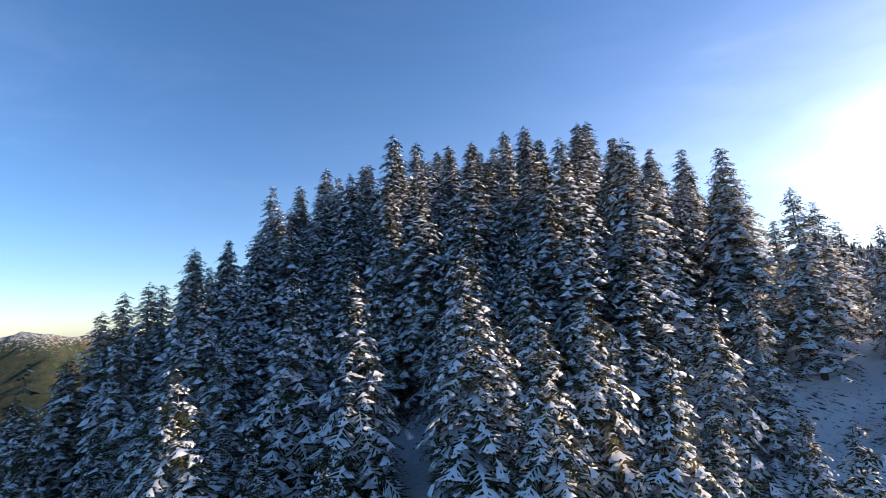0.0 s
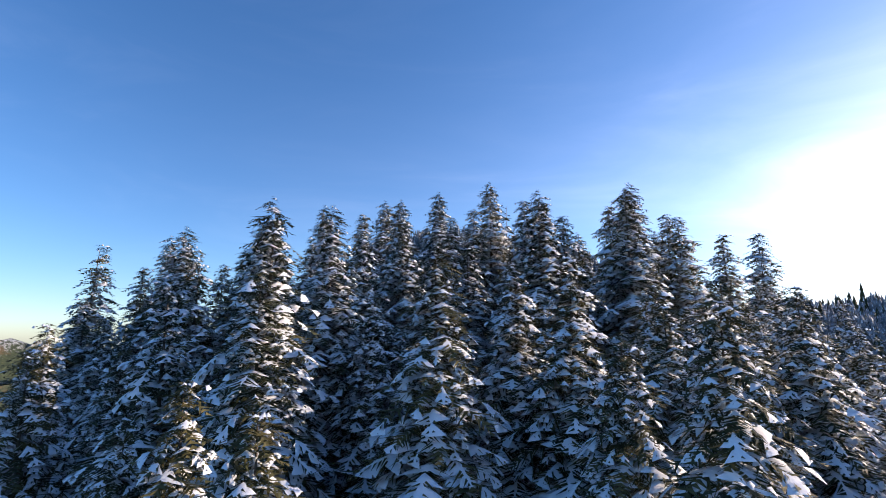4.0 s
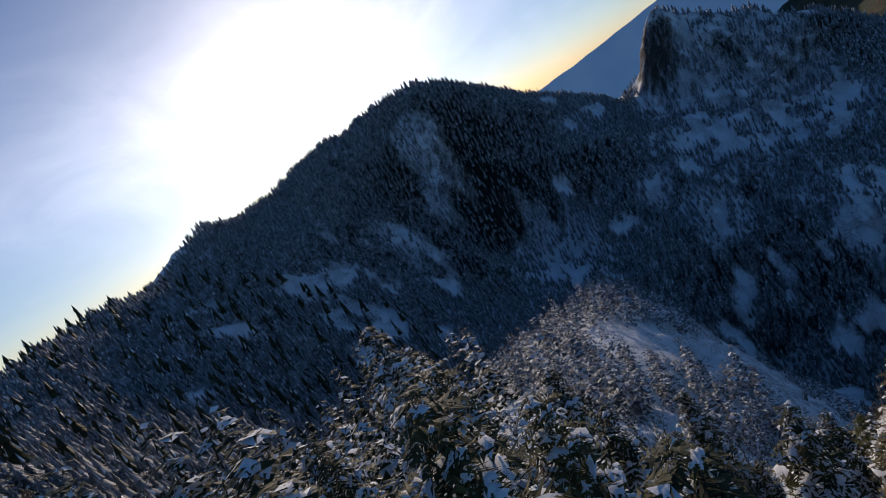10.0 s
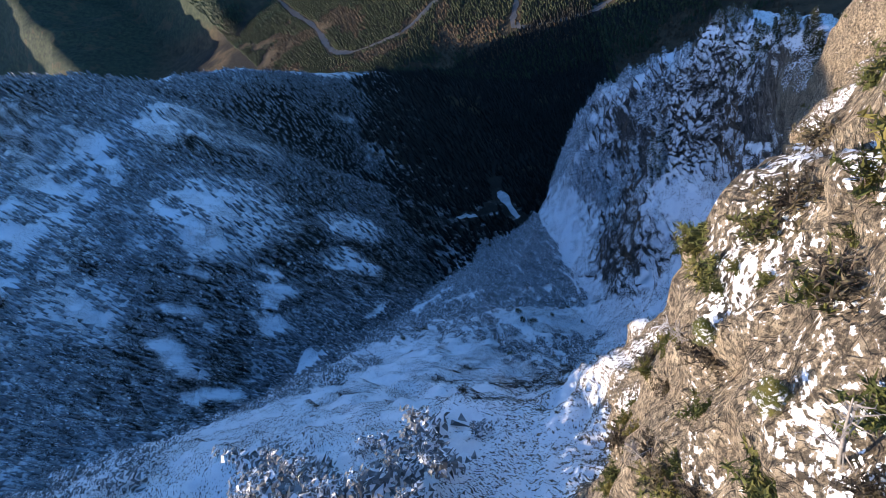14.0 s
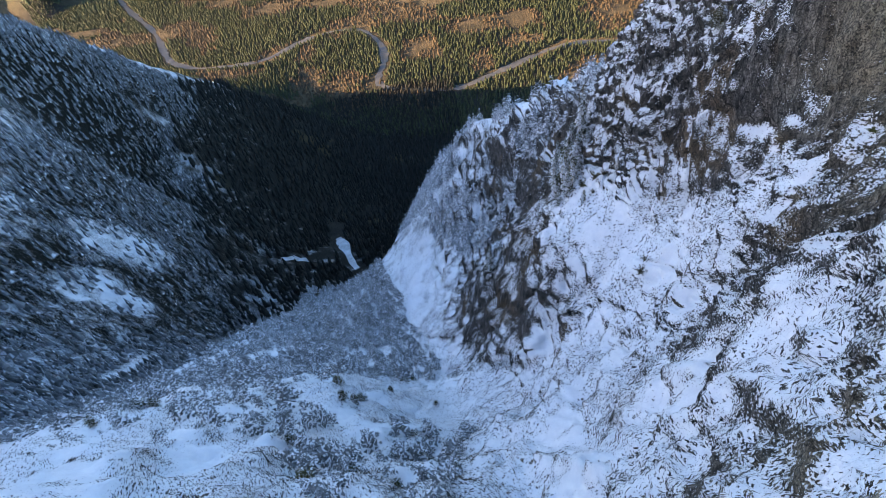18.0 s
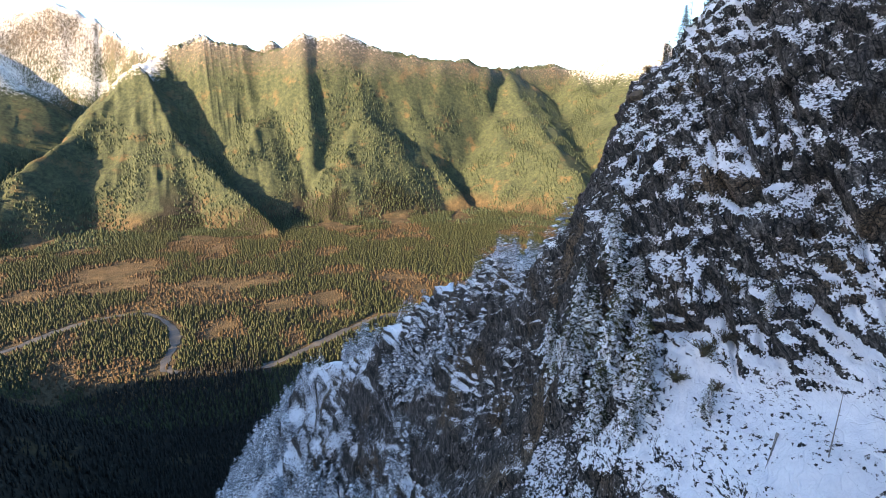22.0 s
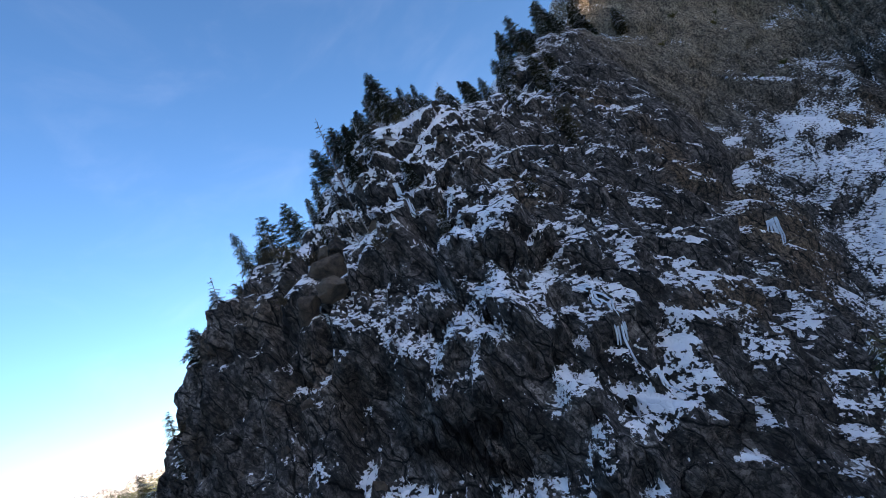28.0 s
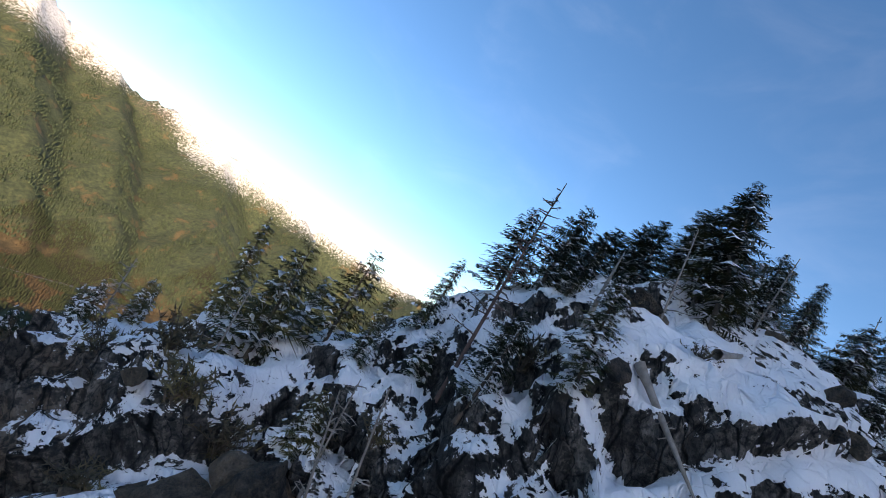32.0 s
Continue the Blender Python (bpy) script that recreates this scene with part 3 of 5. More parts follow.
SNOW = snow_material()
GROUND = ground_material()
FROSTED = needle_material("frosted_needles", (0.06, 0.066, 0.064), (0.25, 0.262, 0.27), (0.42, 0.435, 0.455))
RIMED = needle_material("rimed_needles", (0.10, 0.105, 0.105), (0.34, 0.352, 0.365), (0.52, 0.535, 0.56))
NEEDLES = needle_material("needles", (0.019, 0.024, 0.012), (0.045, 0.05, 0.02), (0.12, 0.10, 0.036))
# Lighter, yellower needles, with the low sun's light put into their colour.
SUN_TINTED = needle_material("sun_tinted_needles", (0.06, 0.07, 0.018), (0.11, 0.115, 0.03), (0.18, 0.15, 0.04))
PINE = needle_material("low_needles", (0.016, 0.027, 0.014), (0.034, 0.048, 0.022), (0.07, 0.07, 0.03))
RANGE_PINE = needle_material("range_needles", (0.028, 0.043, 0.026), (0.055, 0.075, 0.038), (0.10, 0.105, 0.05))
# Near-black copy of the needles: the ravine's shade is put into the colour.
SHADY = needle_material("ravine_shade_needles", (0.008, 0.010, 0.009), (0.022, 0.024, 0.02), (0.04, 0.038, 0.03))
TWIGS = needle_material("bare_twigs", (0.034, 0.025, 0.016), (0.07, 0.049, 0.028), (0.095, 0.065, 0.032))
BARK = plain("bark", (0.06, 0.045, 0.035), (0.16, 0.125, 0.10), 6.0, 0.9, 0.6, 0.03)
DEAD = plain("dead_wood", (0.16, 0.14, 0.12), (0.34, 0.31, 0.28), 5.0, 0.85, 0.5, 0.02)


# ---- ground ----
def lines(stops):
    """Grid lines through (place, spacing) stops, with the spacing changing evenly between them."""
    out = []
    for (a, da), (b, db) in zip(stops, stops[1:]):
        count = max(1, round(abs(b - a) / ((da + db) / 2)))
        u = np.arange(count) / count
        r = db / da
        out += list(a + (b - a) * (u if abs(r - 1) < 1e-6 else (r ** u - 1) / (r - 1)))
    return np.array(out + [stops[-1][0]])


def facets(x, y, z, seed, sharp=34.0):
    """Broken rock: cells with a tilted face each, one cell per metre, worn where they meet."""
    i, j, k = (np.floor(a).astype(np.int64) for a in (x, y, z))
    total, out = np.full(x.shape, 1e-9), np.zeros(x.shape)
    for di in (-1, 0, 1):
        for dj in (-1, 0, 1):
            for dk in (-1, 0, 1):
                a, b, c = i + di, j + dj, k + dk
                dx = x - a - 0.5 - 0.45 * hashed(a, b, c, seed)
                dy = y - b - 0.5 - 0.45 * hashed(a, b, c, seed + 1)
                dz = z - c - 0.5 - 0.45 * hashed(a, b, c, seed + 2)
                weight = np.exp(-sharp * (dx * dx + dy * dy + dz * dz))
                face = 0.7 * hashed(a, b, c, seed + 3) + dx * hashed(a, b, c, seed + 4) + dy * hashed(a, b, c, seed + 5) + dz * (0.7 * hashed(a, b, c, seed + 6) - 0.55)
                total, out = total + weight, out + weight * face
    return out / total


def relief_on(x, y, z, nz, near):
    """How far the rock stands out of the smooth ground, along its normal."""
    steep = np.maximum(smooth(nz, 0.84, 0.55), 0.9 * smooth(np.hypot(x - 49, y + 2), 17.0, 10.0))
    d = np.zeros(x.shape)
    close = smooth(x, 8.0, 11.0) * smooth(x, 46.0, 40.0) * smooth(y, -192.0, -186.0) * smooth(y, -114.0, -128.0)
    on = (steep * near) > 0.02
    a, b, c = x[on], y[on], z[on]
    u, v = b * 0.94 - a * 0.34, a * 0.94 + b * 0.34
    w, q = c * 0.9 - u * 0.42, u * 0.9 + c * 0.42
    ribs = fbm(q / 17, v / 17, w / 40, 3, 41, ridged=True)
    fine = 1 - 0.2 * smooth(np.hypot(a - 24, b + 158), 60.0, 30.0)
    d[on] = ((3.6 - 1.4 * close[on]) * ribs + fine * ((1.0 + 0.5 * close[on]) * facets(q / 5.5, v / 5.5, w / 9.0, 80, 60.0) + (0.45 + 0.3 * close[on]) * facets(q / 2.3, v / 2.3, w / 3.6, 90, 70.0)) + close[on] * (0.42 * facets(q / 0.9, v / 0.9, w / 1.5, 95, 50.0) + 0.14 * fbm(q / 0.8, v / 0.8, w / 1.3, 2, 57))
             + 0.4 * fbm(q / 2.5, v / 2.5, w / 5, 4, 53, ridged=True) + (0.3 + 0.35 * close[on]) * fbm(q / 1.1, v / 1.1, w / 9.0, 3, 59, ridged=True))
    dome = smooth(np.hypot((x - 16) / 1.0, (y + 160) / 2.6), 12.0, 8.0)
    broken = dome * (0.75 * facets(x / 1.9, y / 1.9, z / 1.6, 84, 60.0) + 0.25 * facets(x / 0.75, y / 0.75, z / 0.6, 86, 50.0) + 0.25 * fbm(x / 0.9, y / 0.9, z / 0.9, 3, 88))
    d[on] -= 1.4 * smooth(np.abs(grain(q / 5.5, v / 9.0, w / 26, 63)), 0.09, 0.0) + (0.3 + 0.5 * close[on]) * smooth(np.abs(grain(q / 2.1, v / 4.0, w / 10, 64)), 0.12, 0.0) + 0.7 * close[on] * smooth(np.abs(grain(w / 4.5, v / 5.0, q / 14, 65)), 0.08, 0.0)
    soft = broken + 0.45 * fbm(x / 9, y / 9, z / 9, 3, 61) + 0.15 * fbm(x / 1.7, y / 1.7, z / 1.7, 3, 67)
    return near * (steep * d + (1 - steep) * soft)


def make_ground():
    xs = lines([(-4700, 50), (-1500, 36), (-500, 26), (-120, 10), (-30, 2.0), (8, 0.5), (11, 0.2), (37, 0.2), (44, 0.42), (64, 0.6), (80, 1.1), (135, 1.8), (240, 4.5), (560, 8), (700, 8), (760, 16), (1400, 50), (4700, 90)])
    ys = lines([(-4700, 28), (-1600, 22), (-600, 9), (-320, 4), (-215, 1.2), (-186, 0.33), (-130, 0.33), (-112, 0.7), (-60, 0.7), (14, 0.75), (50, 3), (140, 9), (700, 20), (1500, 70), (4700, 140)])
    X, Y = np.meshgrid(xs, ys)
    Z = land(X, Y)
    gy, gx = np.gradient(Z, ys, xs)
    nz = 1 / np.sqrt(1 + gx * gx + gy * gy)
    nx, ny = -gx * nz, -gy * nz
    near = 1 - smooth(np.hypot(X - 40, Y + 90), 260, 520)
    d = relief_on(X, Y, Z, nz, near)
    P = np.stack([X + nx * d, Y + ny * d, Z + nz * d], -1).reshape(-1, 3)
    h, w = X.shape
    a = (np.arange(h - 1)[:, None] * w + np.arange(w - 1)[None]).ravel()
    quads = np.stack([a, a + 1, a + 1 + w, a + w], -1)
    me = bpy.data.meshes.new("ground")
    me.vertices.add(len(P))
    me.vertices.foreach_set("co", P.ravel())
    me.loops.add(quads.size)
    me.loops.foreach_set("vertex_index", quads.ravel().astype(np.int32))
    me.polygons.add(len(quads))
    me.polygons.foreach_set("loop_start", np.arange(0, quads.size, 4, dtype=np.int32))
    me.update(calc_edges=True)
    me.shade_smooth()
    # How well snow lies: by the lie of the land, more in the gullies and on the shelf, less on the knoll.
    lie = nz + 0.30 * smooth(np.hypot((X - 24) / 1.0, (Y + 100) / 1.7), 14.0, 6.0) + 0.08 * smooth(np.hypot(X - 38, Y + 126), 28.0, 14.0) * smooth(Z, -165.0, -174.0)
    lie = lie - 0.30 * smooth(np.hypot(X - 50, Y + 1), 20.0, 11.0) * smooth(nz, 0.85, 0.6) + 0.15 * smooth(np.hypot(X - 48, Y), 15.0, 9.0) * smooth(Z, -48.0, -36.0) + 0.30 * smooth(np.hypot((X - 54), (Y + 45) * 0.8), 34.0, 18.0) * smooth(Z, -80.0, -105.0) + 0.34 * smooth(np.hypot(X - 40, Y + 90), 230.0, 330.0) + 0.08 * smooth(np.hypot(X - 48, Y + 75), 50.0, 25.0) * smooth(Z, -110.0, -140.0) + 0.05 * smooth(np.hypot(X - 100, Y + 92), 60.0, 30.0)
    lie = lie - 0.22 * smooth(np.hypot(X - 12, (Y + 75) / 1.6), 20.0, 10.0) - 0.3 * smooth(np.hypot(X - 690, Y + 215), 60.0, 40.0) - 0.45 * (np.hypot(X, Y) > 2800) - 0.34 * smooth(np.hypot(X - 46, (Y + 236) / 1.6), 62.0, 36.0) - 0.14 * smooth(np.hypot(X - 62, (Y + 150) / 1.4), 42.0, 26.0) - 0.1 * smooth(np.hypot(X - 60, Y + 95), 34.0, 18.0)
    lie = lie + 0.15 * smooth(np.hypot(X - 29, (Y + 160) / 1.4), 14.0, 8.0) * smooth(Z, -154.0, -160.0) + 0.15 * smooth(np.hypot(X - 21, (Y + 161) / 1.2), 14.0, 8.0) - 0.1 * smooth(np.hypot(X - 25, (Y + 138) / 1.5), 13.0, 8.0) + 0.10 * smooth(X, 10.0, 16.0) * smooth(X, 50.0, 40.0) * smooth(Y, -190.0, -175.0) * smooth(Y, -95.0, -115.0) + 0.2 * smooth(np.hypot(X - 32, (Y + 78) / 1.5), 26.0, 14.0) * smooth(Z, -100.0, -125.0)
    lie = lie + 0.28 * smooth(X, 84.0, 94.0) * smooth(X, 250.0, 235.0) * smooth(Y, -340.0, -300.0) * smooth(Y, 90.0, 70.0)
    lie = lie - 0.3 * smooth(np.hypot(X - 14, (Y + 163) / 2.2), 12.0, 8.0) * smooth(X, 19.0, 15.5)
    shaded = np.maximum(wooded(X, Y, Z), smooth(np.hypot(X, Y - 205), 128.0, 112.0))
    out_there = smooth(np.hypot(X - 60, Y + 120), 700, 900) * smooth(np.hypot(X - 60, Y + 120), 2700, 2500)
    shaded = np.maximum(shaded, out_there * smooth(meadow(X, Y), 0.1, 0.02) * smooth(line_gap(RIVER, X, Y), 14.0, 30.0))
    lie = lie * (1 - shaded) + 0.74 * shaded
    me.attributes.new("snow_lie", "FLOAT", "POINT").data.foreach_set("value", lie.ravel().astype(np.float32))
    # Tan rock on the high wall and the tower, painted paler for sun and bounce, and the floor of the woods, painted
    # dark for shade.
    tan = np.maximum(smooth(np.hypot(X - 12, (Y + 78) / 1.7), 26.0, 15.0), smooth(np.hypot(X - 50, (Y + 10) / 1.4), 36.0, 20.0)) * smooth(Z, -160.0, -118.0)
    me.attributes.new("sunlit_tan_rock", "FLOAT", "POINT").data.foreach_set("value", tan.ravel().astype(np.float32))
    me.attributes.new("woodland_shade", "FLOAT", "POINT").data.foreach_set("value", shaded.ravel().astype(np.float32))
    az = np.degrees(np.arctan2(X - 60, Y + 120))
    snows = smooth(np.hypot(X - 60, Y + 120), 3000, 3500) * (0.7 * smooth(az, -122.0, -114.0) * smooth(az, -80.0, -88.0) + 0.8 * smooth(az, -64.0, -56.0) * smooth(az, -26.0, -32.0) + smooth(az, 154.0, 160.0) * smooth(az, 177.0, 173.0) + 0.35 * smooth(az, -143.0, -138.0) * smooth(az, -118.0, -126.0))
    me.attributes.new("high_snow", "FLOAT", "POINT").data.foreach_set("value", snows.ravel().astype(np.float32))
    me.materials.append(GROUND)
    return tagged(new("ground", me), "snowy mountain rock, cliffs and wooded valley floor", "mountain", kind="structure")


ground = make_ground()

# ---- trees ----
def mesh_of(name, verts, faces, material, smooth_faces=False):
    me = bpy.data.meshes.new(name)
    me.from_pydata([tuple(v) for v in verts], [], faces)
    me.materials.append(material)
    if smooth_faces:
        me.shade_smooth()
    return me


def part(name, me, parent, label="", m=None):
    ob = new(name, me)
    ob.parent = parent
    if m is not None:
        ob.matrix_local = m
    return tagged(ob, label) if label else ob


def trunk_mesh(rnd, height, radius, sides=7, bend=0.02, material=None, stubs=0):
    rings, verts, faces = 7, [], []
    ox, oy = rnd.uniform(-bend, bend) * height, rnd.uniform(-bend, bend) * height
    for r in range(rings):
        t = r / (rings - 1)
        rad = radius * (1 - t) ** 0.85 + 0.015 + (radius * 0.35 if r == 0 else 0)
        for s in range(sides):
            a = 2 * math.pi * s / sides
            k = rad * rnd.uniform(0.88, 1.12)
            verts.append((math.cos(a) * k + ox * math.sin(t * 2.5), math.sin(a) * k + oy * t * t, -1.2 + t * (height + 1.2)))
    for r in range(rings - 1):
        for s in range(sides):
            b = r * sides
            faces.append((b + s, b + (s + 1) % sides, b + sides + (s + 1) % sides, b + sides + s))
    for _ in range(stubs):
        h = rnd.uniform(0.12, 0.97)
        a, length = rnd.uniform(0, 6.28), (1.0 - h) * height * 0.13 + rnd.uniform(0.3, 1.0)
        z, c, s = h * height, math.cos(a), math.sin(a)
        pts = [Vector((c * length * t, s * length * t, z + length * (0.2 * t - 0.5 * t * t))) for t in (0, 0.5, 1)]
        b = len(verts)
        for p, wide in zip(pts, (0.06, 0.04, 0.012)):
            verts += [p + Vector((-s * wide, c * wide, 0)), p + Vector((s * wide, -c * wide, 0)), p + Vector((0, 0, wide * 1.6))]
        for k in (0, 3):
            faces += [(b + k + i, b + k + (i + 1) % 3, b + k + 3 + (i + 1) % 3, b + k + 3 + i) for i in range(3)]
    return mesh_of("trunk", verts, faces, material or BARK, True)


def crown_meshes(rnd, height, spread, whorls, per, stations, load, bare=0.06, droop=0.55, lop=0.0, needles=None, pads=5):
    """The needles and the snow of a conifer: drooping fronds in whorls, closer towards the top, each with side twigs and pads of snow."""
    gv, gf, sv, sf = [], [], [], []
    side_gap = rnd.uniform(0, 6.28)
    for wh in range(whorls):
        t = 1 - (1 - max(0.0, wh + rnd.uniform(-0.3, 0.3)) / whorls) ** 1.2
        z = height * (bare + (0.985 - bare) * t)
        reach = spread * ((1 - t) ** 0.62 * (0.86 + 0.14 * math.sin(wh * 2.1)) + 0.05 * math.sin(wh * 0.9)) * (1.0 if t > 0.12 else 0.8) + 0.26
        count = max(5 if pads == 1 else 7, round(per * (0.65 + 0.35 * (1 - t))))
        turn = rnd.uniform(0, 6.28)
        for b in range(count):
            a = turn + 6.283 * (b + rnd.uniform(-0.3, 0.3)) / count
            length = reach * rnd.uniform(0.6, 1.2) * (1 - lop * max(0, math.cos(a - side_gap)))
            if t < 0.15 and rnd.random() < 0.35:
                continue
            ox, oy = math.cos(a), math.sin(a)
            rise = rnd.uniform(0.05, 0.3) + 0.3 * max(0, t - 0.75)
            fall = droop * rnd.uniform(0.7, 1.25)
            z0 = z + rnd.uniform(-0.25, 0.25)

            def axis(s):
                return Vector((ox * length * s, oy * length * s, z0 + length * (rise * s - fall * s * s)))
            wide = length * (rnd.uniform(0.26, 0.38) if pads == 1 else rnd.uniform(0.2, 0.31)) + (0.06 if pads == 1 else 0.1)
            snowed = load * (1 - 0.92 * max(0, t - 0.55) / 0.45) * rnd.choice((0.6, 1.0, 1.0))
            steps = max(2 if pads == 1 else 4, round(stations * (length / spread) ** 0.8))
            for k in range(steps):
                s = 0.12 + 0.88 * (k + 0.5) / steps
                p = axis(s)
                w = wide * (math.sin(math.pi * min(1, 0.18 + 0.82 * s) ** 0.9) * 0.8 + 0.25)
                half = 0.34 / steps
                for sign in (-1, 1):
                    ww = w * rnd.uniform(0.5, 1.4)
                    sweep = rnd.uniform(0.1, 1.1)
                    tip = p + Vector((-oy * ww * sign + ox * ww * sweep, ox * ww * sign + oy * ww * sweep, -ww * rnd.uniform(0.1, 0.6)))
                    i = len(gv)
                    p0, p1 = axis(max(0, s - half)), axis(min(1.02, s + half))
                    gv += [p0, p1, tip]
                    gf.append((i, i + 1, i + 2))
            # Pads of snow lying along the bough.
            for k in range(pads):
                if rnd.random() > snowed:
                    continue
                mid, run = (0.14 + 0.19 * k if pads > 1 else 0.5) + rnd.uniform(-0.08, 0.08), rnd.uniform(0.085, 0.15) * (1 if pads > 1 else 3.2)
                j = len(sv)
                across = Vector((-oy, ox, 0))
                w = wide * rnd.uniform(0.48, 1.1) * (0.75 + 0.5 * math.sin(math.pi * min(1, mid + 0.1)))
                lift = Vector((0, 0, rnd.uniform(0.05, 0.12)))
                e0, e1 = axis(mid - run), axis(min(1.05, mid + run))
                c0, c1 = axis(mid - run * 0.45), axis(mid + run * 0.5)
                fallen = Vector((0, 0, -w * 0.35))
                left, right = across * w * rnd.uniform(0.7, 1.2) + fallen, -across * w * rnd.uniform(0.7, 1.2) + fallen
                if pads > 1:
                    side, other = c0.lerp(c1, rnd.random()), c0.lerp(c1, rnd.random())
                    sv += [axis(mid) + lift, e0 + lift * 0.3, side + left, e1 + lift * 0.2, other + right]
                    sf += [(j, j + 1 + (i + 1) % 4, j + 1 + i) for i in range(4)]
                else:
                    sv += [e0 + lift, c0.lerp(c1, 0.5) + left + lift, e1 + lift * 0.3, c0.lerp(c1, 0.5) + right + lift]
                    sf += [(j, j + 2, j + 1), (j, j + 3, j + 2)]
    return mesh_of("crown", gv, gf, needles or NEEDLES), mesh_of("snow_load", sv, sf, SNOW, True)


def conifer(seed, height, spread, whorls, per, stations, load, label, group, **more):
    rnd = random.Random(seed)
    root = tagged(new("conifer_tree"), label, "tree", group)
    part("trunk", trunk_mesh(rnd, height * 0.965, 0.010 * height + 0.06), root)
    green, white = crown_meshes(rnd, height, spread, whorls, per, stations, load, **more)
    part("crown", green, root)
    tagged(part("snow_load", white, root, "clumps of fresh snow on the boughs"), kind="stuff")
    return root


def stand(x, y):
    return float(land(x, y))


placer = random.Random(4)
SUMMIT_LABEL = "tall dark green conifer with drooping snow-laden boughs on the slope"
tall = [conifer(10 + k, h * 0.97, s * 1.36, round(w * 1.95), 10, 20, 0.95, SUMMIT_LABEL, "summit conifers", droop=d, lop=lp)
        for k, (h, s, w, d, lp) in enumerate([(21, 3.3, 31, 0.55, 0.1), (18, 3.0, 28, 0.65, 0.3), (23, 3.5, 32, 0.5, 0.0), (15, 2.9, 24, 0.6, 0.2), (19.5, 3.5, 27, 0.5, 0.35)])]
mids = [conifer(30 + k, h * 0.97, s * 1.34, round(w * 1.7), 9, 13, 0.95, SUMMIT_LABEL, "summit conifers", droop=d, lop=lp)
        for k, (h, s, w, d, lp) in enumerate([(20, 3.2, 24, 0.55, 0.1), (17, 2.9, 21, 0.6, 0.3), (21, 3.4, 26, 0.5, 0.0), (13, 2.6, 18, 0.6, 0.2)])]
used = set()


def plant(kinds, x, y, size=1.0, lean=0.0, z=None):
    proto = placer.choice(kinds)
    m = pose(x, y, (stand(x, y) if z is None else z) - 0.15, placer.uniform(-lean, lean), placer.uniform(-lean, lean), placer.uniform(0, 360)) @ Matrix.Diagonal((size, size, size * placer.uniform(0.92, 1.08), 1))
    if proto not in used:
        used.add(proto)
        proto.matrix_basis = m
        return proto
    ob = copy_thing(proto, Matrix())
    ob.matrix_basis = m
    return ob


# Trees of the skyline: place and height of the top.
SKYLINE = [(-28, 35, 3.5), (-22.5, 32, 4.9), (-25, 37, 5.9), (-33.4, 48, 7.5), (-15.6, 32.4, 5.4), (-19.9, 45.3, 9.6), (-21.6, 53, 12.4), (-13.5, 46.4, 11.2), (-10, 53.9, 14.2), (-5.8, 45.9, 11.6),
           (-2.8, 34.5, 8.3), (0.9, 43, 11.8), (2.3, 33.5, 8.1), (4.5, 36, 9.7), (6.6, 39.3, 11.7), (9.7, 35.6, 10.6), (12, 37, 10.7), (8.3, 22.1, 5.2), (10.4, 23.6, 5.7), (16.9, 31.7, 8.9), (18.4, 30.6, 8.6),
           (16, 25.5, 6.4), (22.3, 32, 8.2), (21.6, 28.5, 7), (28, 33, 6.5), (35, 29, -0.5), (37.6, 21.8, -8), (34.6, 37.7, 7.8), (-3, 19, -1)]
# Trees down the western shoulder.
SHOULDER = [(-42, 21.8, -11.5), (-38.8, 23.6, -8.3), (-34.8, 25.4, -5.1), (-31, 27.2, -4.2), (-45.6, 19.3, -14.5), (-47.4, 17.9, -17), (-50, 15.4, -22), (-41, 3, -25), (-36, 7.8, -17), (-30.6, 11.2, -11.5), (-44, 10, -22),
            (-27.4, 12.6, -9), (-24.4, 14.1, -8), (-38, 14, -14), (-33, 18, -10), (-48, 8, -26), (-27, 29.5, -3)]
spots = []
for x, y, top in SKYLINE + SHOULDER:
    spots.append((x, y))
    ob = plant([tall[0], tall[2]], x, y)
    size = (top - stand(x, y)) / 21.0
    ob.matrix_basis = pose(x, y, stand(x, y) - 0.15, 0, 0, placer.uniform(0, 360)) @ Matrix.Diagonal((max(size, 0.85 if x < 33 else 0.5), max(size, 0.85 if x < 33 else 0.5), size, 1))


def scatter(rnd, box, gap, tries, keep):
    x0, x1, y0, y1 = box
    for _ in range(tries):
        x, y = rnd.uniform(x0, x1), rnd.uniform(y0, y1)
        g = gap(x, y)
        if all((x - a) ** 2 + (y - b) ** 2 > g * g for a, b in spots) and keep(x, y):
            spots.append((x, y))
            yield x, y


TREES = [0]
for x, y in scatter(placer, (-36, 40, -16, 44), lambda x, y: 3.3, 1500, lambda x, y: x < 38 - 0.15 * max(0, 20 - y) and not (-6 < x < -1 and y < 2) and not (20 < x < 27 and y < 0)):
    size = placer.uniform(0.86, 1.12) * (1 - 0.45 * float(smooth(x, 22.0, 38.0))) * (0.8 + 0.25 * float(smooth(y, -10.0, 22.0)))
    size = min(size, (3.0 + 0.16 * (y - 15) - stand(x, y)) / 22.0)
    plant(tall if y > -2 and abs(x) < 26 and placer.random() < 0.8 else mids, x, y, size, 2)
    TREES[0] += 1
    if TREES[0] > 165:
        break


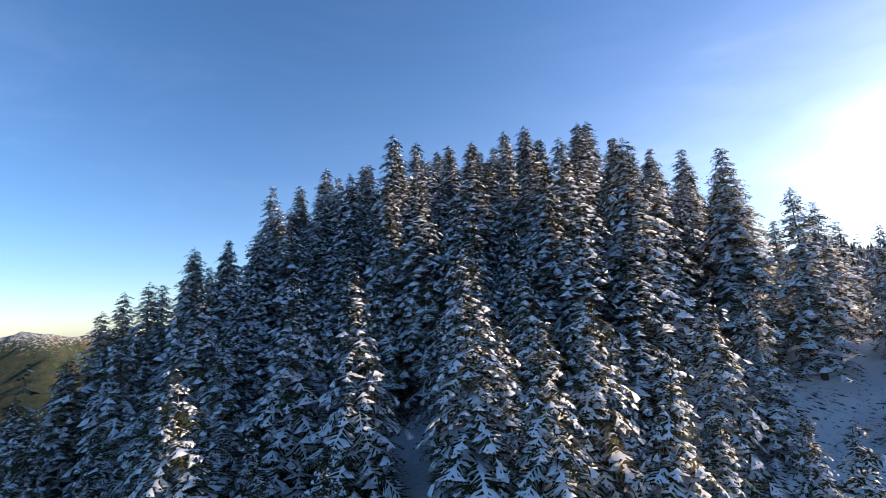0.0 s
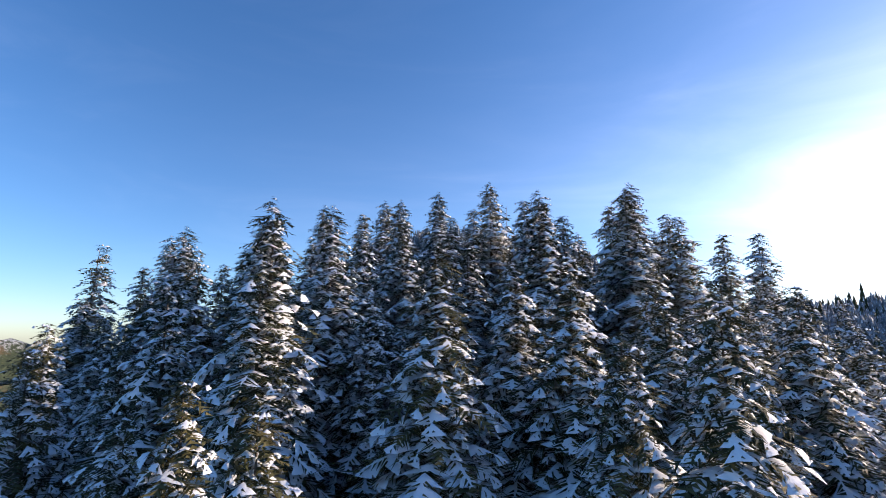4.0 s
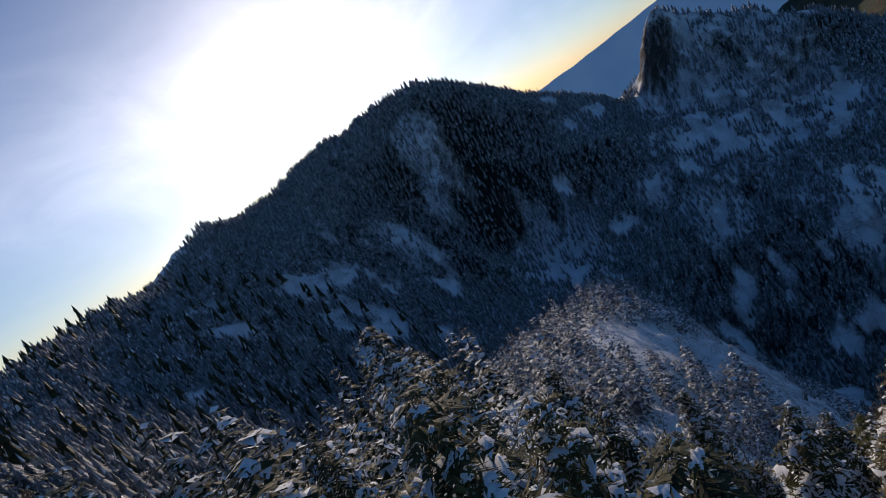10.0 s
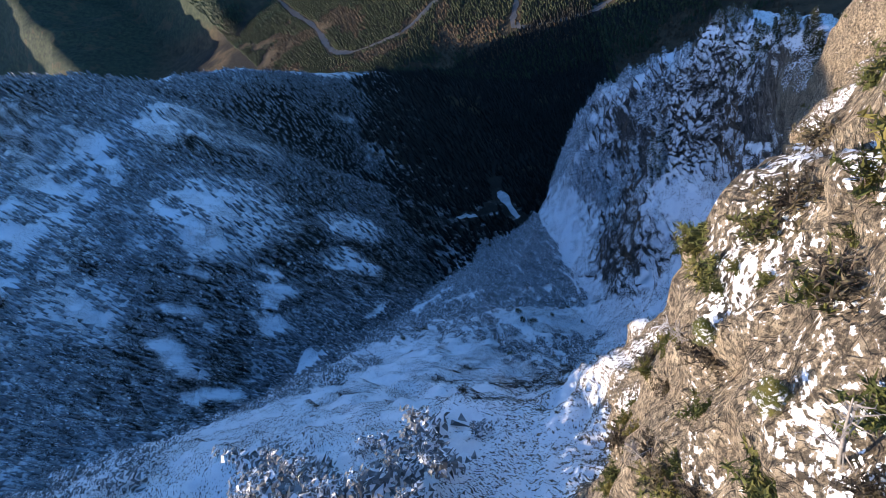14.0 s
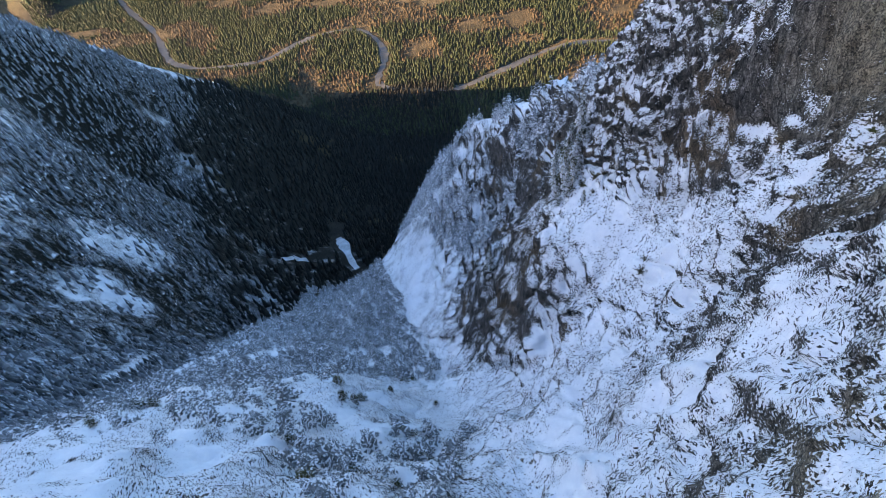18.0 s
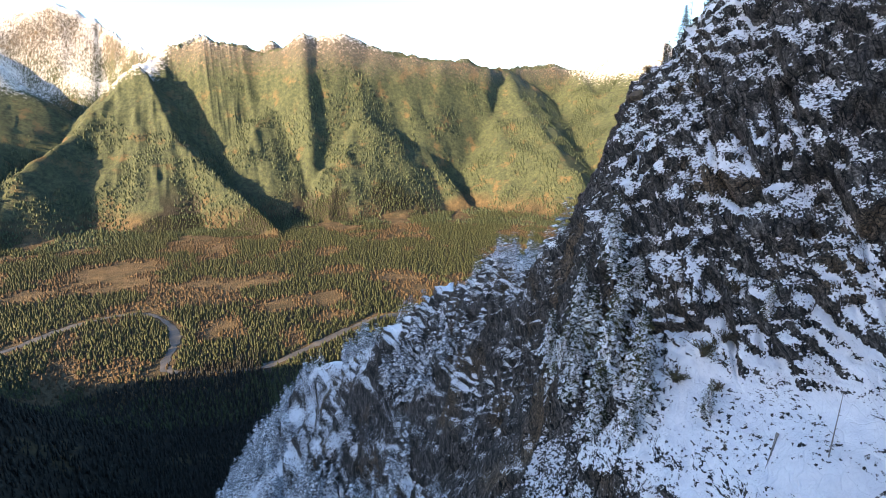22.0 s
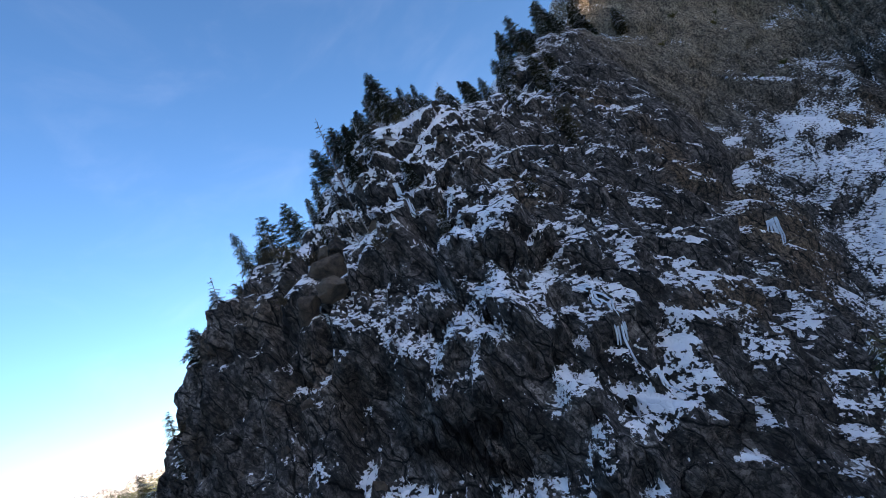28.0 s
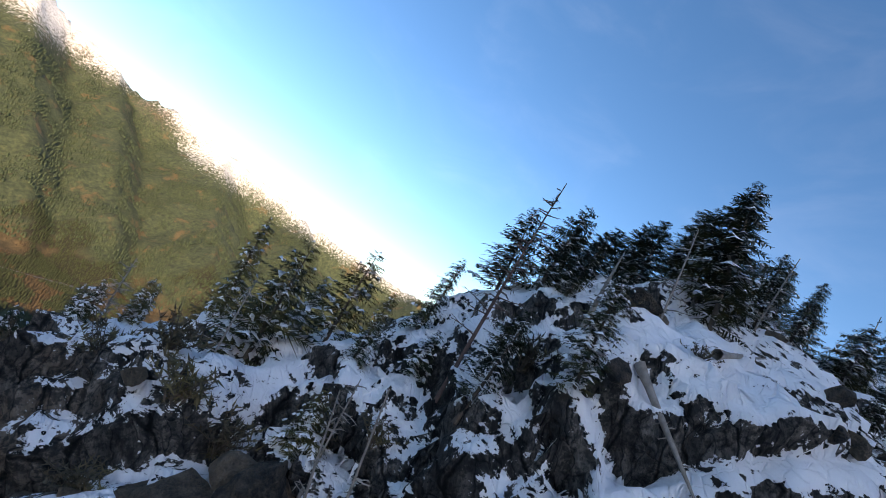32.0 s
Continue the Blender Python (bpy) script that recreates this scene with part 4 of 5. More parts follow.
# ---- woods: many trees joined ----
def wood_template(rnd, tiers, sides, snow, slim=0.2):
    """A small conifer of height 1: ragged skirts of needles, with snow on some of their upper sides."""
    v, f, m = [], [], []
    for k in range(tiers):
        low, top = 0.06 + 0.90 * k / tiers, min(1.0, 0.06 + 0.90 * (k + 1.75) / tiers)
        r = slim * (1 - k / tiers) ** 0.8 + 0.02
        b, turn = len(v), rnd.uniform(0, 6.28)
        v.append((0, 0, top))
        for s in range(sides):
            a = turn + 6.283 * s / sides
            q = r * (rnd.uniform(0.85, 1.2) if s % 2 == 0 else rnd.uniform(0.45, 0.7))
            v.append((math.cos(a) * q, math.sin(a) * q, low - (0.05 if s % 2 == 0 else -0.02)))
        for s in range(sides):
            f.append((b, b + 1 + s, b + 1 + (s + 1) % sides))
            m.append(0)
        if snow:
            b = len(v)
            v.append((0, 0, top - 0.02))
            for s in range(sides):
                a = turn + 6.283 * s / sides + 0.1
                q = r * rnd.uniform(0.6, 1.0) * (1.05 if s % 2 == 0 else 0.6)
                v.append((math.cos(a) * q, math.sin(a) * q, low + (top - low) * 0.12 - (0.03 if s % 2 == 0 else 0)))
            for s in range(sides):
                if rnd.random() < snow:
                    f.append((b, b + 1 + s, b + 1 + (s + 1) % sides))
                    m.append(1)
    return np.array(v), np.array(f), np.array(m)


def wood(name, label, templates, spots_xyzh, materials, seed, lean=0.04, category="trees"):
    rng = np.random.default_rng(seed)
    P = np.array(spots_xyzh)
    pick = rng.integers(0, len(templates), len(P))
    V, F, M, base = [], [], [], 0
    for k, (tv, tf, tm) in enumerate(templates):
        S = P[pick == k]
        if not len(S):
            continue
        a = rng.uniform(0, 6.283, len(S))
        c, s, h = np.cos(a), np.sin(a), S[:, 3]
        wide = h * rng.uniform(0.8, 1.3, len(S))
        lx, ly = rng.normal(0, lean, len(S)) * h, rng.normal(0, lean, len(S)) * h
        x = (tv[:, 0] * c[:, None] - tv[:, 1] * s[:, None]) * wide[:, None] + S[:, :1] + tv[:, 2] * lx[:, None]
        y = (tv[:, 0] * s[:, None] + tv[:, 1] * c[:, None]) * wide[:, None] + S[:, 1:2] + tv[:, 2] * ly[:, None]
        z = tv[:, 2] * h[:, None] + S[:, 2:3] - 0.3
        V.append(np.stack([x, y, z], -1).reshape(-1, 3))
        F.append((tf[None] + (np.arange(len(S)) * len(tv))[:, None, None] + base).reshape(-1, 3))
        M.append(np.tile(tm, len(S)))
        base += len(S) * len(tv)
    V, F, M = np.concatenate(V), np.concatenate(F), np.concatenate(M)
    me = bpy.data.meshes.new(name)
    me.vertices.add(len(V))
    me.vertices.foreach_set("co", V.ravel())
    me.loops.add(F.size)
    me.loops.foreach_set("vertex_index", F.ravel().astype(np.int32))
    me.polygons.add(len(F))
    me.polygons.foreach_set("loop_start", np.arange(0, F.size, 3, dtype=np.int32))
    for mat in materials:
        me.materials.append(mat)
    me.polygons.foreach_set("material_index", M.astype(np.int32))
    me.update(calc_edges=True)
    return tagged(new(name, me), label, category, kind="stuff")


def sow(seed, box, gap, keep, low, high):
    """Places on a shaken grid: x, y, ground height and tree height, where keep(x, y, z, steep) holds."""
    rng = np.random.default_rng(seed)
    x0, x1, y0, y1 = box
    X, Y = np.meshgrid(np.arange(x0, x1, gap), np.arange(y0, y1, gap))
    X = X.ravel() + rng.uniform(-0.48, 0.48, X.size) * gap
    Y = Y.ravel() + rng.uniform(-0.48, 0.48, Y.size) * gap
    Z = land(X, Y)
    steep = np.hypot(land(X + 2, Y) - Z, land(X, Y + 2) - Z) / 2
    ok = keep(X, Y, Z, steep)
    h = rng.uniform(low, high, X.size) * rng.choice([0.6, 0.85, 1.0, 1.1], X.size)
    return np.stack([X, Y, Z, h], -1)[ok]


def frond_template(seed, whorls, per, stations, load, slim):
    """A conifer of height 1 as two-material arrays, from the same drooping fronds as the single trees."""
    green, white = crown_meshes(random.Random(seed), 10.0, 10 * slim, whorls, per, stations, load, pads=1)
    v, f, m = [], [], []
    for k, me in enumerate((green, white)):
        base = len(v)
        v += [tuple(p.co / 10) for p in me.vertices]
        for p in me.polygons:
            f.append(tuple(base + i for i in p.vertices))
            m.append(k)
        bpy.data.meshes.remove(me)
    return np.array(v), np.array(f), np.array(m)


wood_rnd = random.Random(8)
FAR_FIR = [wood_template(wood_rnd, 3, 6, 0.45, 0.2) for _ in range(5)]
MOUND_FIR = [wood_template(wood_rnd, 6, 8, 0.4, 0.21) for _ in range(5)]
DARK_FIR = [wood_template(wood_rnd, 3, 6, 0.0, 0.2) for _ in range(4)]
SPUR_FIR = [frond_template(200 + k, 8, 4, 3, 0.75, 0.26) for k in range(6)]
BACK_FIR = [frond_template(220 + k, 13, 4, 3, 0.8, 0.17) for k in range(5)]
SPIKE = [wood_template(wood_rnd, 2, 4, 0.0, 0.34) for _ in range(3)]
FAR_SPIKE = [wood_template(wood_rnd, 1, 4, 0.0, 0.38) for _ in range(3)]
ROUND = [wood_template(wood_rnd, 2, 5, 0.0, 0.52) for _ in range(3)]
def opposite_keep(x, y, z, steep):
    open_snow = fbm(x / 40, y / 40, z * 0, 3, 12)
    return ((line_gap(CREEK, x, y) > 10) & (line_gap(SIDE_CREEK, x, y) > 9) & this_side(x, y) & (z + 50 * fbm(x / 50, y / 50, x * 0, 3, 45) > -420) & (open_snow > -0.5) & (np.hypot(x - 690, y + 215) > 34) & (np.hypot(x - 40, y + 20) > 190) & ((x > 235) | (y > 60))
            & clear_of(x, y, *OPEN_SNOW)
            & ((np.hypot((x - 610) / 1.4, y + 260) > 90) | (fbm(x / 11, y / 11, z * 0, 2, 97) > -0.1)))


opposite_spots = sow(1, (90, 800, -900, 460), 3.9, opposite_keep, 6.5, 11)
deep = opposite_spots[:, 2] + 60 * grain(opposite_spots[:, 0] / 60, opposite_spots[:, 1] / 60, opposite_spots[:, 0] * 0, 44) < -260
wood("snowy_woods", "dense frosted conifers dusted with snow on the shaded mountainside", FAR_FIR, opposite_spots[~deep], (RIMED, SNOW), 1)
wood("lower_snowy_woods", "dense dark conifers with some snow low on the shaded mountainside", FAR_FIR, opposite_spots[deep], (FROSTED, SNOW), 11)
wood("ravine_woods", "bare and evergreen trees in the ravine, coloured dark for its shade", DARK_FIR,
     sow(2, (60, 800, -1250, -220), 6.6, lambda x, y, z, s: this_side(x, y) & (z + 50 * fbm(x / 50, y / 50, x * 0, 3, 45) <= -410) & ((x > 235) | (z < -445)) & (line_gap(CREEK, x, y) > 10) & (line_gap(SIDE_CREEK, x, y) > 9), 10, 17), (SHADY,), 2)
wood("spur_woods", "stunted snow-covered firs on the snowy spur", SPUR_FIR,
     sow(3, (84, 235, -330, 62), 3.9, lambda x, y, z, s: (z > -445) & (fbm(x / 26, y / 26, z * 0, 3, 15) + 0.3 * smooth(y, -90.0, -150.0) * smooth(x, 108.0, 130.0) + 0.2 * smooth(x, 135.0, 160.0) + 0.16 * smooth(y, -20.0, 0.0) > 0.08) & (np.hypot(x - 96, y + 104) > 16) & (x - 84 > (-y - 100) * 0.35), 5, 9) * np.array([1, 1, 1, 1.45]), (FROSTED, SNOW), 3)
wood("saddle_woods", "small firs and brush on the snowy saddle below the summit", BACK_FIR,
     sow(10, (36, 92, 6, 46), 4.2, lambda x, y, z, s: (fbm(x / 14, y / 14, z * 0, 2, 18) > -0.2) & (np.hypot(x - 50, y + 2) > 13), 4, 8), (NEEDLES, SNOW), 10)
wood("buttress_woods", "snow-covered firs clinging to the rocky buttress", SPUR_FIR,
     sow(4, (-10, 170, -420, -186), 3.4, lambda x, y, z, s: (z > -445) & (fbm(x / 22, y / 22, z * 0, 3, 16) + 0.4 * smooth(x - 40 + (y + 196) * 0.35, -6.0, 14.0) > 0.05) & (x < 74 + (-y - 196) * 0.5) & (np.hypot(x - 51, y + 233) > 9), 8, 14), (FROSTED, SNOW), 4)
wood("back_woods", "snowy conifers on the slopes round the summit", BACK_FIR,
     sow(5, (-80, 90, -50, 135), 5.4, lambda x, y, z, s: (((x < -37) & (y < 44)) | (y > 45) | ((x > 70) & (y > 44))) & (np.hypot(x, y) < 130) & ~((x > -60) & (y < -24)), 15, 24), (NEEDLES, SNOW), 5)
wood("mound_woods", "frosted conifers on the wooded mound behind the summit", MOUND_FIR,
     sow(12, (-120, 132, 128, 300), 3.4, lambda x, y, z, s: np.hypot(x, y - 205) < 118, 6.5, 10), (FROSTED, SNOW), 12)
wood("far_slope_woods", "conifer woods on the slopes falling away from the summit", FAR_FIR,
     sow(6, (-480, 420, -300, 620), 15.0, lambda x, y, z, s: (z > -450) & (np.hypot(x, y) >= 160) & (np.hypot(x, y - 205) > 125) & ((x < -75) | (y > 120)), 11, 18), (NEEDLES, SNOW), 6)


def valley_keep(sign, share):
    def keep(x, y, z, s):
        far = np.hypot(x - 60, y + 120)
        az = np.degrees(np.arctan2(x - 60, y + 120))
        seen = (az > 140) | (az < -85)
        rough_edge = meadow(x, y)
        return seen & (far < 4300) & (far > 420) & (z <= -440 + 700 * (far > 1500)) & ((x < 60) | (y < -900)) & (rough_edge * sign > share) & (line_gap(RIVER, x, y) > 14)
    return keep


wood("valley_conifers", "dark green conifer woods on the sunlit valley floor", SPIKE,
     sow(7, (-2600, 2000, -2600, 700), 8.0, lambda *a: valley_keep(-1, -0.08)(*a) & (np.hypot(a[0] - 60, a[1] + 120) < 2600), 9, 15), (PINE,), 7, 0.02)
wood("valley_broadleaves", "bare golden-brown broadleaved trees on the valley floor", ROUND,
     sow(8, (-2400, 1300, -2300, 600), 11.0, lambda *a: valley_keep(1, 0.06)(*a) & (meadow(a[0], a[1]) < 0.36) & (np.hypot(a[0] - 60, a[1] + 120) < 2300), 7, 11), (TWIGS,), 8, 0.05)
wood("range_conifers", "conifers on the far mountain range across the valley", FAR_SPIKE,
     sow(9, (-4000, 2300, -4000, 700), 14.0, lambda x, y, z, s: valley_keep(-1, -2)(x, y, z, s) & (np.hypot(x - 60, y + 120) > 2300) & (z < 20 + 200 * grain(x / 300, y / 300, x * 0, 3) - 330 * (x > 0)) & (fbm(x / 120, y / 120, x * 0, 3, 4) > -0.12), 12, 19), (RANGE_PINE,), 9, 0.02)

# ---- trees and rocks of the knoll, the crest and the shelf ----
bpy.context.view_layer.update()
solid = bpy.context.evaluated_depsgraph_get()


def drop(x, y, z=60.0):
    """The ground under a place, with its rock relief."""
    hit, place, _, _ = ground.ray_cast(Vector((x, y, z)), Vector((0, 0, -1)), depsgraph=solid)
    return place.z if hit else stand(x, y)


def face(y, z, x=75.0):
    """Where the cliff stands, seen from the east at this height."""
    hit, place, normal, _ = ground.ray_cast(Vector((x, y, z)), Vector((-1, 0, 0)), depsgraph=solid)
    return place, normal


def small_set(base, label, group, kinds, **more):
    return [conifer(base + k, h, s * 1.1, round(w * 1.35), 7, round(st * 1.2), ld, label, group, droop=d, lop=lp, **more) for k, (h, s, w, st, ld, d, lp) in enumerate(kinds)]


def grow(kinds, x, y, size, lean=5, sink=0.1):
    return plant(kinds, x, y, size, lean, drop(x, y) - sink)


knoll_trees = small_set(60, "small fir on the snowy rock knoll, tinted yellow-green for sunlight", "knoll firs",
                        [(7.5, 1.5, 26, 15, 0.22, 0.35, 0.2), (5.5, 1.3, 22, 13, 0.22, 0.3, 0.1)], needles=SUN_TINTED)
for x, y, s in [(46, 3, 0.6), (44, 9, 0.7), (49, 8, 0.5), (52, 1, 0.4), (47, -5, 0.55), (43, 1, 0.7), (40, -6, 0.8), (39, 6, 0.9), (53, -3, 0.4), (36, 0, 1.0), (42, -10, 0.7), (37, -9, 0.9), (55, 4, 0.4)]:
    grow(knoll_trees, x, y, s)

crest_trees = small_set(70, "windswept dark green conifer on the rocky crest", "crest conifers",
                        [(7.5, 2.0, 25, 11, 0.25, 0.35, 0.3), (5.5, 2.0, 21, 11, 0.2, 0.3, 0.5), (6.5, 1.3, 25, 9, 0.18, 0.5, 0.2), (4.2, 1.7, 16, 10, 0.35, 0.4, 0.3), (6.0, 2.2, 18, 12, 0.15, 0.15, 0.4)])
crest_rnd = random.Random(21)
crest_spots = []


def crest_line(y):
    """The wooded edge behind the open crest."""
    return float(np.interp(-y, [60, 90, 112, 125, 147, 158, 166, 172, 184], [4, 3, 7, 10.5, 14, 14.5, 15.5, 13, 11]))


while len(crest_spots) < 105:
    y = crest_rnd.uniform(-184, -62) if crest_rnd.random() < 0.6 else crest_rnd.uniform(-182, -148)
    x = crest_line(y) + crest_rnd.gauss(-1.2, 2.0)
    if y < -167 and crest_rnd.random() < 0.6:
        continue
    if all((x - a) ** 2 + (y - b) ** 2 > 2.2 for a, b in crest_spots):
        crest_spots.append((x, y))
        grow(crest_trees, x, y, crest_rnd.uniform(0.5, 1.0) * (1.1 if y > -135 else 0.9) * (0.75 if y < -172 else 1.0), 6)
# Stunted trees standing out on the cliff below the edge.
for x, y, s in [(20.5, -160.5, 0.5), (22.5, -159.5, 0.45), (19.5, -162.5, 0.5), (24.5, -160.2, 0.35), (26.5, -153.5, 0.35), (18.4, -150, 0.5), (17.6, -146, 0.6), (17.5, -141, 0.6), (17.3, -135, 0.8)]:
    grow(crest_trees, x, y, s, 8)

shelf_trees = small_set(80, "slender snow-covered fir on the steep snowy ledge", "ledge firs",
                        [(14, 2.5, 26, 9, 0.75, 0.6, 0.1), (10.5, 2.2, 21, 9, 0.75, 0.6, 0.3)])
for x, y, s in [(42, -152, 1), (41, -148, 0.9), (44, -146, 1), (43, -142, 0.9), (46, -150, 0.8), (40, -157, 0.9), (45, -139, 0.7), (43, -160, 0.7), (47, -144, 0.8), (39, -152, 0.8), (44, -156, 0.8), (48, -138, 0.6), (41, -144, 0.6), (38, -148, 0.5),
                (42, -133, 0.35), (34, -133, 0.3), (69, -146, 0.8)]:
    grow(shelf_trees, x, y, s * 1.1, 4)
gully_trees = small_set(90, "low dark fir clump on the open snow slope", "slope firs", [(6.0, 2.2, 11, 7, 0.45, 0.4, 0.2), (4.0, 2.0, 8, 7, 0.4, 0.35, 0.4)])
for x, y, s in [(114, -92.5, 1.1), (116, -91, 0.9), (112.5, -94, 1.0), (105, -115, 1.1), (107, -117, 0.9), (103, -117, 0.8), (117, -70.5, 1), (119, -72, 0.7), (166, -89, 1.2), (168, -81, 1), (163, -90, 0.8), (96, -78, 0.6), (99, -80, 0.5), (91, -70, 0.6), (94, -58, 0.7), (103, -62, 0.8), (88, -48, 0.5), (110, -60, 0.9), (99, -70, 0.5),
                (93, -97, 0.5), (108, -104, 0.7), (120, -100, 0.9), (84, -63, 0.45)]:
    grow(gully_trees, x, y, s, 8)


# ---- bare wood ----
def limb_meshes(rnd, height, count, reach, material, low=0.15):
    """Bare limbs with side twigs, set round a trunk of the given height: one mesh a limb."""
    out_meshes = []
    for _ in range(count):
        verts, faces = [], []

        def rod(p, q, wide, thin):
            way = (q - p).normalized()
            side = way.cross(Vector((0.3, 0.2, 1))).normalized()
            up = side.cross(way)
            b = len(verts)
            for end, r in ((p, wide), (q, thin)):
                verts.extend([end + side * r, end - side * r * 0.5 + up * r * 0.87, end - side * r * 0.5 - up * r * 0.87])
            faces.extend([(b + i, b + (i + 1) % 3, b + 3 + (i + 1) % 3, b + 3 + i) for i in range(3)])
        t = rnd.uniform(low, 0.98)
        a, length = rnd.uniform(0, 6.283), reach * (1.05 - t) ** 0.6 * rnd.uniform(0.5, 1.1)
        p = Vector((0, 0, t * height))
        out = Vector((math.cos(a), math.sin(a), rnd.uniform(-0.25, 0.35)))
        q = p + out * length * 0.5
        e = q + (out + Vector((rnd.uniform(-0.3, 0.3), rnd.uniform(-0.3, 0.3), rnd.uniform(-0.4, 0.3)))) * length * 0.5
        rod(p, q, 0.03, 0.02)
        rod(q, e, 0.02, 0.006)
        for s in range(5):
            m = p.lerp(q, 0.6) if s == 0 else q.lerp(e, 0.2 * s)
            rod(m, m + Vector((rnd.uniform(-1, 1), rnd.uniform(-1, 1), rnd.uniform(-0.5, 0.4))) * length * 0.35, 0.014, 0.005)
        out_meshes.append(mesh_of("branch", verts, faces, material))
    return out_meshes


RUSTY = plain("rusty_dead_wood", (0.09, 0.052, 0.042), (0.17, 0.105, 0.085), 5.0, 0.85, 0.4, 0.02)


def dead_tree(seed, x, y, height, label, lean=(0, 0), count=26, reach=1.2, material=None, z=None, thick=0.011):
    rnd = random.Random(seed)
    root = tagged(new("dead_tree"), label, "tree", "dead trees")
    part("trunk", trunk_mesh(rnd, height, thick * height * 0.6 + 0.015, material=material or DEAD), root)
    for me in limb_meshes(rnd, height, count, reach, material or DEAD):
        part("branch", me, root)
    root.matrix_basis = pose(x, y, (drop(x, y) if z is None else z) - 0.1, lean[0], lean[1], rnd.uniform(0, 20))
    return root


dead_tree(1, 17.0, -162.7, 7.5, "rust-red dead conifer with bare drooping branches on the crest", (2, 2), 46, 1.3, RUSTY)
for k, (x, y, h, lx, ly, c) in enumerate([(17.4, -157.5, 5, 3, -4, 20), (16.0, -153, 4.5, 0, 6, 16), (15.5, -148, 5, -3, 2, 14), (15.8, -169.5, 4.0, 6, 5, 24), (13.5, -174, 3.6, 4, 8, 24), (18.2, -165.0, 3.2, 4, -12, 14), (16.2, -140, 6, 0, 3, 16), (15, -131, 6, 2, 4, 14)]):
    dead_tree(20 + k, x, y, h * 0.8, "bare grey dead conifer standing on the rocky crest", (lx, ly), c, 0.9)
dead_tree(40, 17.4, -159.8, 3.2, "thick broken grey stump leaning out over the crest", (8, 14), 5, 0.6, thick=0.06)
for k, (x, y, h, lx, ly) in enumerate([(20.8, -163.8, 5, 16, 8), (20.4, -164.6, 4.5, 20, 12)]):
    dead_tree(50 + k, x, y, h, "slim bare trunk leaning over the snowy rock", (lx, ly), 10, 0.6, thick=0.010)
dead_tree(60, 36.7, 8.4, 9, "grey dead tree with bare limbs at the forest edge", (2, 3), 40, 1.8)
for k, (x, y, h, lx) in enumerate([(51, 3, 5, 5), (54, -4, 4, -6), (45, -3, 6, 4), (41, 4, 6, -5), (47, 8, 5, 8), (57, 1, 3.5, 3)]):
    dead_tree(70 + k, x, y, h, "bare grey dead tree on the sunlit knoll", (lx, 3), 22, 1.1)
dead_tree(61, 80, -18, 10, "grey dead tree on the shaded snow slope", (4, 3), 36, 1.6)
dead_tree(62, 39.4, -122, 7, "bare pole of a dead tree on the snow", (2, -4), 10, 0.7)
dead_tree(63, 12, 65, 17.5 - stand(12, 65), "tall half-dead conifer with a bare flat top", (0, 0), 60, 2.6, z=stand(12, 65))
for k, (x, y, a) in enumerate([(20.3, -158.2, 40), (19.5, -164.9, 75), (18.6, -155.4, 120), (41, -126, 20), (33, -139, 60)]):
    rnd = random.Random(80 + k)
    log = tagged(new("fallen_log"), "fallen grey tree trunk lying on the snow and rock", "log", "fallen logs")
    part("trunk", trunk_mesh(rnd, rnd.uniform(2.5, 4.0), 0.12, material=DEAD), log)
    for me in limb_meshes(rnd, 2.4, 7, 0.5, DEAD):
        part("branch", me, log)
    here = Vector((x, y, drop(x, y)))
    ahead = Vector((x + 1.4 * math.cos(radians(a)), y + 1.4 * math.sin(radians(a)), 0))
    ahead.z = drop(ahead.x, ahead.y)
    log.matrix_basis = Matrix.Translation(here + Vector((0, 0, 0.08))) @ (ahead - here).to_track_quat("Z", "Y").to_matrix().to_4x4()


# ---- shrubs ----
def shrub_meshes(seed, stems, height, spread, leaf):
    rnd, v, f, lv, lf = random.Random(seed), [], [], [], []
    for _ in range(stems):
        a, out = rnd.uniform(0, 6.283), rnd.uniform(0.15, 1.0) * spread
        top = Vector((math.cos(a) * out, math.sin(a) * out, height * rnd.uniform(0.5, 1.0) * (1 - 0.35 * out / spread)))
        last = Vector((rnd.uniform(-0.1, 0.1), rnd.uniform(-0.1, 0.1), -0.25))
        for s in (0.4, 0.75, 1.0):
            q = Vector((top.x * s ** 1.4, top.y * s ** 1.4, top.z * s)) + Vector((rnd.uniform(-0.06, 0.06), rnd.uniform(-0.06, 0.06), 0))
            w, b = 0.022 * (1.2 - s) + 0.005, len(v)
            for p in (last, q):
                v.extend([p + Vector((w, 0, 0)), p + Vector((-w * 0.5, w, 0)), p + Vector((-w * 0.5, -w, 0))])
            f.extend([(b + i, b + (i + 1) % 3, b + 3 + (i + 1) % 3, b + 3 + i) for i in range(3)])
            for _ in range(leaf):
                d = Vector((rnd.uniform(-1, 1), rnd.uniform(-1, 1), rnd.uniform(-0.2, 0.9))).normalized() * rnd.uniform(0.12, 0.34)
                side = d.cross(Vector((rnd.uniform(-1, 1), 0.3, 1))).normalized() * 0.035
                at, b = last.lerp(q, rnd.random()), len(lv)
                lv.extend([at + side, at - side, at + d])
                lf.append((b, b + 1, b + 2))
            last = q
    return v, f, lv, lf


def shrub(seed, label, group, stems, height, spread, leaf, leaves):
    v, f, lv, lf = shrub_meshes(seed, stems, height, spread, leaf)
    root = tagged(new("shrub"), label, "shrub", group)
    part("bush_wood", mesh_of("bush_wood", v, f, BARK), root)
    part("foliage", mesh_of("foliage", lv, lf, leaves), root)
    return root


